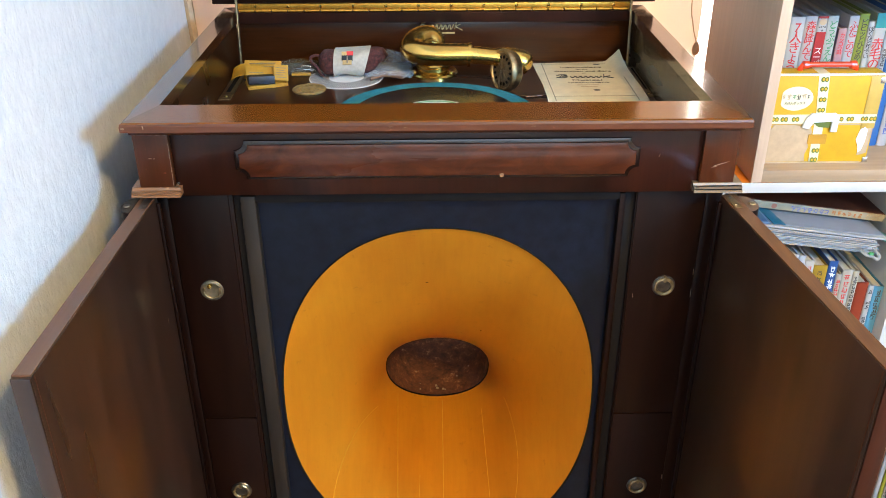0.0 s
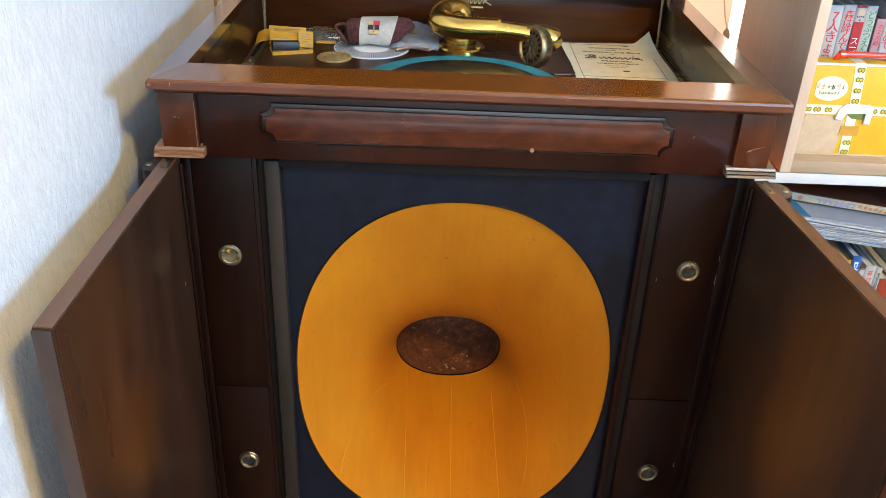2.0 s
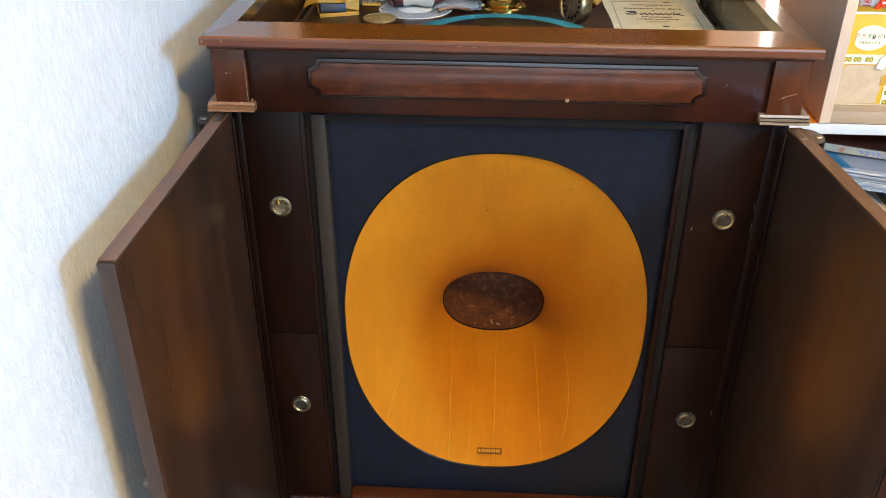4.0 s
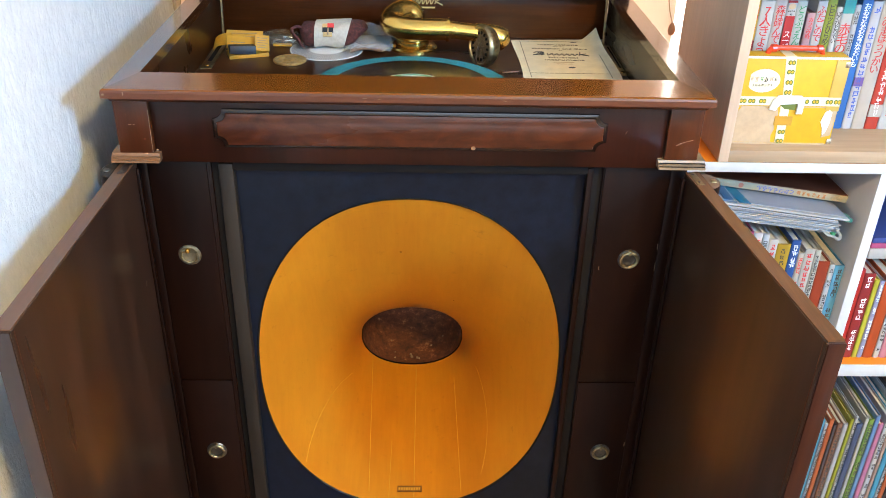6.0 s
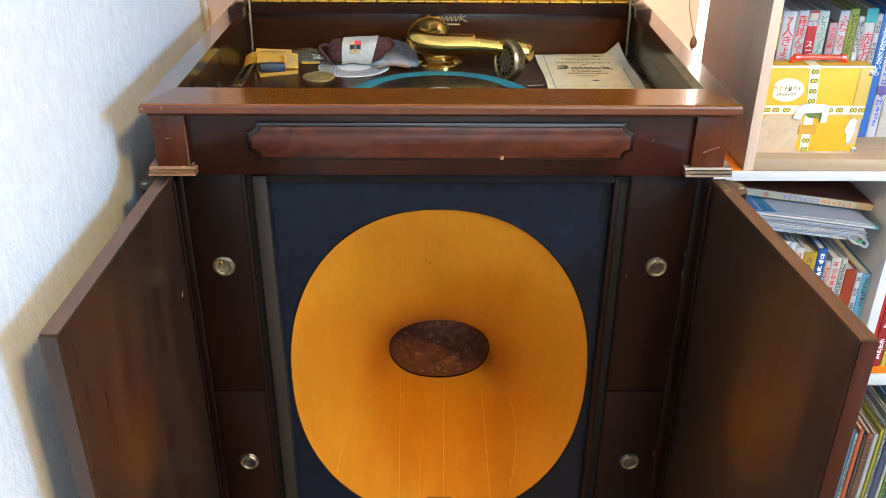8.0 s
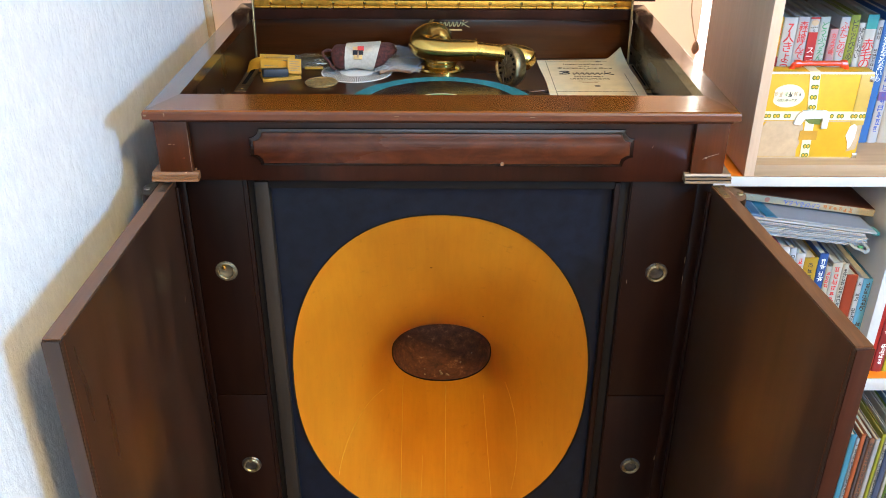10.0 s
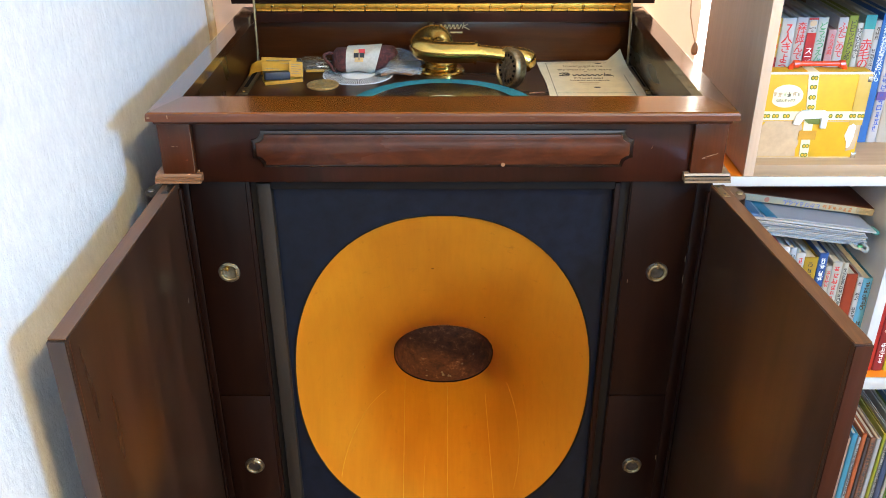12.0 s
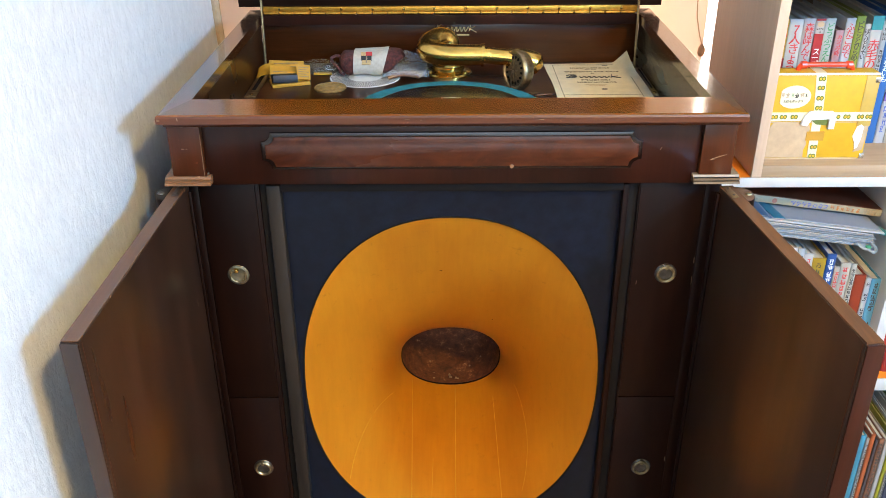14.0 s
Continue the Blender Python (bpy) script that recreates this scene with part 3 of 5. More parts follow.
# inner front: end panels with drawers, dark gaps, strips, horn board
for s in (-1, 1):
    # black strip set in the gap, whose shade is put into the colour
    part("gap_shade_strip", box(*sorted((s * (0.2565 if s < 0 else 0.2450), s * 0.268)), 0.024, 0.034, 0.16, 0.888, 0.001), RECESS_BLACK, gramo)
    part("strip", box(*sorted((s * 0.2365, s * (0.2560 if s < 0 else 0.2445))), 0.014, 0.036, 0.160, 0.880, 0.0015), OLD_STRIP if s < 0 else MAHOGANY_DARK, gramo, "dusty grey-brown wooden strip" if s < 0 else "")
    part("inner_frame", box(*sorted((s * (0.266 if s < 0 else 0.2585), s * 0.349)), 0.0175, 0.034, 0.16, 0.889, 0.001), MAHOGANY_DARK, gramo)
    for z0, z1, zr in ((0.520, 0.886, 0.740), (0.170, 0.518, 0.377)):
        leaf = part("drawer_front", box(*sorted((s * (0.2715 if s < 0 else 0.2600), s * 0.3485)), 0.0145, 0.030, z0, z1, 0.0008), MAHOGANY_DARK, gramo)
        turned = pose(s * 0.309, 0.0145, zr, 90)
        flush = s < 0 and zr > 0.5
        cup = part("ring_plate", lathe([(0, 0.0006 if flush else -0.004), (0.0095, 0.0006 if flush else -0.003), (0.0108, 0.001), (0.0125, 0.0024), (0.0148, 0.0018), (0.0160, 0.0)], 36, turned),
                   PALE_BRASS if flush else (STEEL if s > 0 else NICKEL), leaf, "round flush ring pull plate")
        if flush:
            way = [(s * 0.309 + 0.0108 * math.cos(radians(a)), 0.0122, zr + 0.0108 * math.sin(radians(a))) for a in range(150, 400, 12)]
            part("ring", tube(way, 0.0014, 8), BRASS_WORN, leaf)
            part("pivot", lathe([(0, 0.006), (0.003, 0.005), (0.0035, 0.001)], 14, pose(s * 0.309 - 0.002, 0.0145, zr + 0.008, 90)), BRASS, leaf)
        else:
            part("hollow", lathe([(0, 0.0012), (0.0096, 0.0011)], 30, turned), STEEL, leaf)
            way = [(s * 0.309 + 0.0117 * math.cos(radians(a)), 0.0116, zr + 0.0117 * math.sin(radians(a))) for a in range(0, 360, 12)]
            part("ring", tube(way, 0.0024, 10, True), BRASS_WORN, leaf)
            part("pivot", box(s * 0.309 - 0.002, s * 0.309 + 0.002, 0.0085, 0.0145, zr + 0.008, zr + 0.016, 0.0008), BRASS_WORN, leaf)
part("bottom_rail", prism([(-0.004, 0.10), (0.03, 0.10), (0.03, 0.168), (0.012, 0.168), (0.006, 0.160), (-0.002, 0.158), (-0.004, 0.150)], "x", -0.345, 0.345), MAHOGANY, gramo)
part("sill_moulding", box(-0.236, 0.236, 0.004, 0.030, 0.168, 0.184, 0.003), MAHOGANY_RED, gramo)
part("head_strip", box(-0.236, 0.236, 0.012, 0.034, 0.872, 0.889, 0.001), RECESS_BLACK, gramo)

# the horn: an egg-shaped mouth drawn back and down to an oval throat
MOUTH_Y, NSEG = 0.036, 96
KNOTS = ((1.638, 0.263, 0.0017), (1.039, 0.586, 0.0012))


def mouth(a, grow=0.0):
    c, s = math.cos(a), math.sin(a)
    n, h = 2.2, (0.293 if s > 0 else 0.290)
    u = math.copysign(abs(c) ** (2 / n), c) * (0.2292 + grow) - 0.001
    v = math.copysign(abs(s) ** (2 / n), s) * (h + grow)
    return u, 0.530 + v


def throat(a):
    c, s = math.cos(a), math.sin(a)
    return 0.1005 * math.copysign(abs(c) ** 0.93, c), 0.3425 + 0.0725 * math.copysign(abs(s) ** 0.93, s)


angles = [2 * math.pi * i / NSEG for i in range(NSEG)]


def rect_point(a, x0, x1, z0, z1, cx, cz):
    c, s = math.cos(a), math.sin(a)
    k = min((x1 - cx) / c if c > 1e-9 else 9, (x0 - cx) / c if c < -1e-9 else 9, (z1 - cz) / s if s > 1e-9 else 9, (z0 - cz) / s if s < -1e-9 else 9)
    return cx + k * c, cz + k * s


def board():
    loops = []
    for y, which in ((0.034, "rect"), (0.030, "rect"), (0.030, "lip"), (0.0312, "hole"), (0.038, "hole")):
        row = []
        for a in angles:
            mx, mz = mouth(a, 0.0012 if which == "lip" else 0.0)
            if which == "rect":
                mx, mz = rect_point(math.atan2(mz - 0.530, mx), -0.246, 0.246, 0.160, 0.884, 0, 0.530)
            row.append((mx, y, mz))
        loops.append(row)
    return loft(loops)


# thin black tube that stands in for the shadow line round the mouth
part("mouth_shadow_ring", tube([(x, 0.0296, z) for x, z in (mouth(a, 0.0014) for a in angles)], 0.0013, 6, True), RECESS_BLACK, gramo, "dark ring drawn as the shadow line round the horn mouth")
part("horn_board", board(), BOARD_BLACK, gramo, "navy-black board round the horn mouth")


def horn_loops(grow=0.0, steps=26):
    loops = []
    for k in range(steps + 1):
        s = k / steps
        y = MOUTH_Y - 0.004 + 0.352 * s
        w = 1 - (1 - s) ** 1.35
        row = []
        for a in angles:
            (mx, mz), (tx, tz) = mouth(a), throat(a)
            row.append((mx + (tx - mx) * w, y, mz + (tz - mz) * w))
        loops.append(row)
    return loops


horn = part("horn", loft(horn_loops()), HORN_WOOD, gramo, "amber varnished maple horn", smooth=60)


def horn_point(a, s):
    w = 1 - (1 - s) ** 1.35
    (mx, mz), (tx, tz) = mouth(a), throat(a)
    return Vector((mx + (tx - mx) * w, MOUTH_Y - 0.004 + 0.352 * s, mz + (tz - mz) * w))


# glued seams between the planks of the horn's floor: x at the inner and the outer end, span from mouth to throat
for xi, xo, s0, s1, tw in ((-0.112, -0.172, 0.03, 0.72, 0.0005), (-0.078, -0.070, 0.05, 0.95, 0.0005), (-0.034, -0.036, 0.03, 0.40, 0.0003), (0.009, 0.007, 0.04, 0.96, 0.0006),
                           (0.083, 0.088, 0.02, 0.80, 0.0004)):
    strip = []
    for k in range(22):
        s = s0 + (s1 - s0) * k / 21
        x = xo + (xi - xo) * (k / 21) ** (1.0 if abs(xo) < 0.1 else 1.5)
        lo, hi = -math.pi, 0.0
        for _ in range(30):
            mid = (lo + hi) / 2
            lo, hi = (mid, hi) if horn_point(mid, s).x < x else (lo, mid)
        strip.append(horn_point(lo, s) + Vector((0, 0, 0.0003)))
    part("seam", tube(strip, tw, 6), SEAM, horn)
# the curved joint between the floor and the cheek
part("seam", tube([horn_point(-1.0 + 0.75 * k / 20, 0.08 + 0.62 * k / 20) + Vector((-0.0003, 0, 0.0002)) for k in range(21)], 0.0003, 6), SEAM, horn)
for a, s, r in KNOTS:
    part("knot", lathe([(0, 0.0008), (r, 0.0004), (r * 1.2, -0.001)], 10, Matrix.Translation(horn_point(a, s)) @ Matrix.Rotation(radians(125), 4, "X") @ Matrix.Diagonal((1.3, 1, 1, 1))), KNOT_BROWN, horn)
# dark rim: the shadow gap round the throat cup is put into its colour
part("throat_shadow_rim", tube([(x * 1.005, 0.386, z) for x, z in (throat(a) for a in angles)], 0.0022, 8, True), MAHOGANY_DARK, horn)
# a scrap of wire gauze left at the back of the throat
bm = bmesh.new()
for i in range(7):
    tube([(0.006 + 0.005 * k, 0.5150, 0.338 + 0.0075 * i + 0.0012 * math.sin(1.9 * k + i)) for k in range(10)], 0.0005, 5, bm=bm)
part("gauze", bm, MOULDING, horn, "torn scrap of wire gauze in the throat")
part("throat", loft([[(throat(a)[0] * k, y, 0.345 + dz + (throat(a)[1] - 0.345) * k) for a in angles] for y, k, dz in ((0.384, 1.0, 0), (0.42, 0.985, 0.002), (0.46, 0.96, 0.008), (0.495, 0.92, 0.018), (0.515, 0.7, 0.022), (0.519, 0.02, 0.022))]), THROAT, horn, "dark dusty throat of the horn", smooth=60)
random.seed(21)
for k in range(9):
    x, y, r = random.uniform(-0.065, 0.065), random.uniform(0.398, 0.47), random.uniform(0.0012, 0.0030)
    z = 0.3425 - 0.0725 * 0.97 * math.sqrt(max(0.05, 1 - (x / 0.101) ** 2)) + 0.006 * (y - 0.384) / 0.08
    part("crumb", lathe([(0, r * 0.8), (r * 0.8, r * 0.4), (r, -r * 0.5)], 7, Matrix.Translation((x, y, z))), MOULDING_PALE, horn, "crumb of dust and straw in the throat")
tag = part("name_plate", box(-0.021, 0.021, 0.044, 0.058, 0.2565, 0.2575), KNOT_BROWN, horn, "tiny brown plate with illegible writing")
for x0 in range(9):
    part("writing", box(-0.019 + x0 * 0.0043, -0.0162 + x0 * 0.0043, 0.047, 0.054, 0.2575, 0.2579), SEAM, tag)

# the well with motor board, back board and gilt transfer
FLOOR = 0.905
part("motor_board", box(-0.350, 0.350, 0.028, 0.548, FLOOR - 0.015, FLOOR), WELL_WOOD, gramo, "dark polished motor board")
for s in (-1, 1):
    # right lining is the lighter copy: light off the wall is in its colour
    part("well_side", box(*sorted((s * 0.3555, s * 0.3495)), 0.031, 0.535, FLOOR, 0.985), WELL_WOOD if s < 0 else WELL_SIDE_LIT, gramo, "" if s < 0 else "olive-brown lining, coloured lighter for bounced light")
part("well_front", box(-0.349, 0.349, 0.0282, 0.0312, FLOOR, 0.985), WELL_WOOD, gramo)
part("well_back", box(-0.349, 0.349, 0.535, 0.548, FLOOR, 0.985, 0.001), WELL_BACK, gramo)
def script_mark(at, w, h, r, material, parent, name):
    """A maker's mark as plain slanted loops: one tall at the front, low ones, one tall at the end. at(u, v) gives the place."""
    def stroke(pts):
        part(name, tube(curve_points([at(u + 0.22 * v * h / w, v * h) for u, v in pts], 6), r, 6), material, parent)
    stroke([(0.0, 0.95), (0.06, 1.0), (0.05, 0.5), (0.02, 0.0)])
    stroke([(-0.03, 0.80), (0.08, 1.05), (0.16, 0.85), (0.07, 0.55), (0.18, 0.35), (0.12, 0.02), (-0.02, 0.08)])
    for k in range(6):
        u = 0.24 + 0.098 * k
        stroke([(u, 0.45), (u + 0.022, 0.0), (u + 0.055, 0.12), (u + 0.07, 0.48), (u + 0.088, 0.30)])
    stroke([(0.85, 1.0), (0.855, 0.5), (0.85, 0.0)])
    stroke([(0.97, 0.55), (0.87, 0.28), (0.93, 0.12), (1.04, -0.12)])


part("transfer_bar", box(0.003, 0.036, 0.5335, 0.5352, 0.9567, 0.9592), GOLD_TRANSFER, gramo, "gilt maker's mark as plain strokes")
script_mark(lambda u, v: (-0.029 + 0.076 * u, 0.5346, 0.9645 + v), 0.076, 0.0165, 0.00085, GOLD_TRANSFER, gramo, "transfer_stroke")

# lid, leaning back on its hinge, and its stays
lid = part("lid", box(-X, X, 0.545, 0.572, 1.010, 1.46, 0.004), MAHOGANY_DARK, gramo, "dark lid raised upright")
part("lid_moulding", prism([(0.528, 1.012), (0.545, 1.012), (0.545, 1.046), (0.535, 1.046), (0.532, 1.036), (0.526, 1.030)], "x", -X - 0.005, X + 0.005), MAHOGANY_DARK, lid)
hinge = part("piano_hinge", box(-0.340, 0.340, 0.518, 0.5265, 1.0015, 1.0140, 0.0006), BRASS_HINGE, gramo, "long brass piano hinge")
for k in range(24):
    x = -0.338 + k * 0.676 / 24
    part("knuckle", tube([(x + 0.0012, 0.516, 1.003), (x + 0.0265, 0.516, 1.003)], 0.0028, 10), BRASS_HINGE, hinge)
for k in range(12):
    part("screw", lathe([(0, 0.0014), (0.002, 0.0012), (0.0032, 0)], 10, pose(-0.31 + k * 0.0565, 0.518, 1.0095, 90)), BRASS, hinge)
for s in (-1, 1):
    part("lid_stay", tube([(s * 0.3385, 0.488, FLOOR), (s * 0.3385, 0.500, 1.000), (s * 0.3385, 0.520, 1.150)], 0.0022, 10), BRASS_WORN, gramo)
    p0, p1 = (0.327, 0.346) if s < 0 else (0.3405, 0.3490)
    plate = part("stay_plate", box(*sorted((s * p0, s * p1)), 0.327, 0.490, FLOOR, FLOOR + 0.0025, 0.0008), BRASS_WORN, gramo, "slotted brass stay plate")
    part("slot", box(*sorted((s * (p0 + 0.35 * (p1 - p0)), s * (p0 + 0.7 * (p1 - p0)))), 0.362, 0.480, FLOOR + 0.0025, FLOOR + 0.0029), RECESS_BLACK, plate)
    part("screw", lathe([(0, 0.001), (0.003, 0.0008), (0.0038, 0)], 12, Matrix.Translation((s * (p0 + p1) / 2, 0.340, FLOOR + 0.0025))), BRASS, plate)

# doors, each with a rounded hinge column, panel edge, knob outside
KNOB_IN, KNOB_Z = 0.020, 0.580


def door(hx, hy, ex, ey, s):
    d = Vector((ex - hx, ey - hy, 0))
    length = d.length
    m = Matrix.Translation((hx, hy, 0)) @ Matrix.Rotation(math.atan2(d.y, d.x), 4, "Z")
    # local: x along the door from the hinge, y = outward side
    out = s
    th = 0.0195

    def local(bm):
        bmesh.ops.transform(bm, matrix=m, verts=bm.verts)
        return bm
    y0, y1 = sorted((0.0, out * th))
    leaf = part("door", local(box(0.0, length, y0, y1, 0.150, 0.8875, 0.0015)), MAHOGANY_DOOR, gramo, "open dark mahogany cabinet door")
    part("top_edge", local(box(0.001, length - 0.001, y0 + 0.001, y1 - 0.001, 0.8875, 0.8890)), MAHOGANY_EDGE if s < 0 else EDGE_WARM_LIT, leaf, "paler worn top edge")
    part("edge_band", local(box(length, length + 0.003, y0 + 0.0005, y1 - 0.0005, 0.151, 0.887, 0.001)), MAHOGANY if s > 0 else MAHOGANY_DOOR, leaf)
    e0, e1 = sorted((-out * 0.0005, 0.0))
    part("edge_line", local(box(length - 0.0052, length - 0.0045, e0, e1, 0.155, 0.885)), MAHOGANY_RED, leaf)
    g0, g1 = sorted((-out * 0.005, 0.0))
    part("rebate_bead", local(box(0.004, 0.010, g0, g1, 0.155, 0.882, 0.0015)), MAHOGANY_DARK, leaf)
    half = [(0.005 + 0.031 * math.cos(radians(a)) * 0.75 + 0.02, out * (th + 0.018 * math.sin(radians(a)))) for a in range(0, 181, 15)]
    part("column", local(prism(half, "z", 0.150, 0.8865, 0.001)), MAHOGANY_DARK, leaf, "rounded hinge column")
    cap = [(0.005 + 0.030 * math.cos(radians(a)) * 0.75 + 0.02, out * (th + 0.0005 + 0.017 * math.sin(radians(a)))) for a in range(0, 181, 15)]
    # left cap, leaf and pin: shadow by the hinge put into the colour
    part("column_cap", local(prism(cap, "z", 0.8865, 0.8878, 0.0004)), COLUMN_CAP if s > 0 else OLD_STRIP, leaf, "bare grey-brown end grain of the column")
    plate = part("hinge_leaf", local(box(0.003, 0.040, *sorted((out * 0.003, out * 0.0125)), 0.8890, 0.8896, 0.0002)), BRASS_WORN if s > 0 else STEEL, leaf, "dull brass hinge leaf let into the edge")
    for u in (0.010, 0.032):
        part("screw", local(lathe([(0, 0.0007), (0.0016, 0.0006), (0.002, 0)], 10, Matrix.Translation((u, out * 0.0078, 0.8896)))), STEEL, plate)
    part("hinge_pin", local(lathe([(0, 0.8905), (0.004, 0.890), (0.0045, 0.8885)], 12, Matrix.Translation((0.03, out * (th + 0.009), 0)))), BRASS_WORN if s > 0 else STEEL, leaf)
    knob = lathe([(0, 0.016), (0.006, 0.0155), (0.009, 0.012), (0.008, 0.007), (0.004, 0.004), (0.004, 0.0)], 20, Matrix.Translation((length - KNOB_IN, out * th, KNOB_Z)) @ Matrix.Rotation(radians(-90 * out), 4, "X"))
    part("knob", local(knob), STEEL, leaf)
    return leaf


door(-0.357, 0.000, -0.364, -0.3815, -1)
door(0.358, -0.012, 0.3945, -0.3895, 1)

# scratches and chips that show bare wood
for a, b, r in (((0.345, -0.0074, 0.926), (0.364, -0.0072, 0.932), 0.00025), ((0.343, -0.0074, 0.9245), (0.349, -0.0072, 0.9255), 0.00025), ((-0.357, -0.0074, 0.9425), (-0.3535, -0.0074, 0.9425), 0.0007),
                ((-0.351, -0.0074, 0.9422), (-0.3495, -0.0074, 0.9424), 0.0006), ((-0.346, -0.0422, 0.9970), (-0.3455, -0.0422, 0.9935), 0.0007), ((-0.3715, -0.0415, 0.9940), (-0.3680, -0.0420, 0.9940), 0.0012),
                ((-0.059, -0.0421, 0.9940), (-0.053, -0.0421, 0.9941), 0.0003), ((-0.04, -0.0421, 0.9935), (-0.037, -0.0421, 0.9935), 0.0003), ((0.11, -0.0421, 0.9938), (0.116, -0.0421, 0.9936), 0.0003), ((0.277, 0.0, 0.936), (0.2785, 0.0, 0.940), 0.0003),
                ((-0.3562, -0.0390, 0.729), (-0.3562, -0.0405, 0.722), 0.0003), ((0.3575, -0.0200, 0.7050), (0.3575, -0.0212, 0.7035), 0.0006), ((0.3470, 0.0140, 0.766), (0.3475, 0.0140, 0.757), 0.0005),
                ((0.3478, 0.0140, 0.735), (0.3478, 0.0140, 0.722), 0.0004), ((0.3465, 0.0140, 0.398), (0.3465, 0.0140, 0.390), 0.0008), ((0.2680, 0.0142, 0.728), (0.2680, 0.0142, 0.722), 0.0004),
                ((-0.331, -0.0075, 0.905), (-0.3305, -0.0073, 0.962), 0.0004), ((-0.3285, -0.001, 0.9045), (-0.3265, -0.002, 0.9065), 0.0013)):
    part("scratch", tube([a, b], r, 8), MOULDING_PALE, gramo)

# turntable, tonearm and reproducer
PX, PY, PZ = -0.001, 0.186, 0.930
platter = part("turntable", lathe([(0, FLOOR + 0.004), (0.140, FLOOR + 0.004), (0.149, PZ - 0.012), (0.1495, PZ - 0.003), (0.1480, PZ), (0, PZ)], 96, Matrix.Translation((PX, PY, 0))), FELT, gramo, "turntable covered in teal felt")
part("spindle", lathe([(0.0036, PZ - 0.001), (0.0036, PZ + 0.008), (0.002, PZ + 0.010), (0, PZ + 0.0102)], 14, Matrix.Translation((PX, PY, 0))), NICKEL, platter)
TX, TY = -0.003, 0.467
way = curve_points([(TX - 0.001, TY, 0.938), (TX + 0.001, TY + 0.004, 0.951), (TX - 0.003, TY + 0.004, 0.9635), (TX - 0.016, TY - 0.003, 0.9680), (TX - 0.031, TY - 0.020, 0.9660),
                    (TX - 0.037, TY - 0.042, 0.9615), (TX - 0.027, TY - 0.060, 0.9585), (TX - 0.002, TY - 0.067, 0.9570), (TX + 0.030, TY - 0.069, 0.9568), (TX + 0.060, TY - 0.069, 0.9568)], 6)
arm = part("tonearm", tube(way, [0.0220 - 0.0045 * (i / (len(way) - 1)) for i in range(len(way))], 32), BRASS, gramo, "curved gilt brass tonearm", smooth=60)
F = FLOOR
part("flange", lathe([(0.0, F), (0.0425, F), (0.0425, F + 0.003), (0.040, F + 0.0055), (0.033, F + 0.007), (0.0290, F + 0.009), (0.0285, F + 0.014), (0.0305, F + 0.0165), (0.0305, F + 0.0185), (0.0270, F + 0.021), (0.0255, F + 0.030), (0.0265, F + 0.033), (0.024, F + 0.036), (0, F + 0.036)], 48, Matrix.Translation((TX, TY, 0))), BRASS, arm)
for a in (-35, 85, 205):
    part("screw", lathe([(0, 0.004), (0.0035, 0.0032), (0.0044, 0)], 14, Matrix.Translation((TX + 0.0365 * math.cos(radians(a)), TY + 0.0365 * math.sin(radians(a)), F + 0.0055))), BRASS_HINGE, arm)
part("collar", tube([(TX + 0.0570, TY - 0.069, 0.9570), (TX + 0.0615, TY - 0.0692, 0.9568)], 0.0198, 32), BRASS, arm)
part("neck", tube([(TX + 0.060, TY - 0.069, 0.9570), (TX + 0.104, TY - 0.072, 0.9530)], 0.0142, 28), BRASS, arm)
part("elbow", tube(curve_points([(TX + 0.102, TY - 0.072, 0.9535), (TX + 0.128, TY - 0.071, 0.948), (TX + 0.152, TY - 0.072, 0.9425), (TX + 0.163, TY - 0.074, 0.9395)], 5), [0.0150, 0.0162, 0.0172, 0.0180, 0.0188, 0.0195, 0.0200, 0.0202, 0.0200, 0.0196, 0.0188, 0.0175, 0.0155, 0.0120, 0.0080, 0.002], 28), BRASS, arm, smooth=60)
RX, RY, RZ = 0.113, 0.372, 0.9375
facing = Matrix.Translation((RX, RY, RZ)) @ Matrix.Rotation(radians(-61), 4, "Z") @ Matrix.Rotation(radians(84), 4, "X") @ Matrix.Scale(1.1, 4)
rep = part("reproducer", lathe([(0, -0.018), (0.016, -0.017), (0.0275, -0.013), (0.0295, -0.009), (0.0295, -0.006), (0.0305, -0.0045), (0.0315, 0.0), (0.0310, 0.004), (0.0290, 0.0065), (0.0265, 0.006), (0.0255, 0.0035), (0, 0.0030)], 48, facing), BRASS_WORN, arm, "round bronze reproducer with a pierced grille", smooth=50)
part("grille", lathe([(0, 0.0045), (0.010, 0.0046), (0.025, 0.0036), (0.0255, 0.003)], 40, facing), BRONZE_GRILLE, rep)
for k in range(16):
    a = radians(k * 22.5)
    part("grille_hole", lathe([(0, 0.0054), (0.0018, 0.0052), (0.0021, 0.004)], 8, facing @ Matrix.Rotation(a, 4, "Z") @ Matrix.Translation((0.0198, 0, 0)) @ Matrix.Diagonal((1.35, 0.95, 1, 1))), RECESS_BLACK, rep)
for k in range(8):
    a = radians(k * 45 + 10)
    part("grille_petal", tube([facing @ Vector((0.003 * math.cos(a), 0.003 * math.sin(a), 0.0052)), facing @ Vector((0.014 * math.cos(a), 0.014 * math.sin(a), 0.0055))], [0.0006, 0.0011], 6), BRONZE_GRILLE, rep)
part("needle_bar", tube([facing @ Vector((0, 0, 0.007)), facing @ Vector((0, -0.018, 0.009)), facing @ Vector((0.001, -0.032, 0.006))], 0.0016, 8), NICKEL, rep)
part("needle_chuck", tube([facing @ Vector((0.001, -0.029, 0.004)), facing @ Vector((0.001, -0.037, 0.004))], 0.0036, 12), NICKEL, rep)
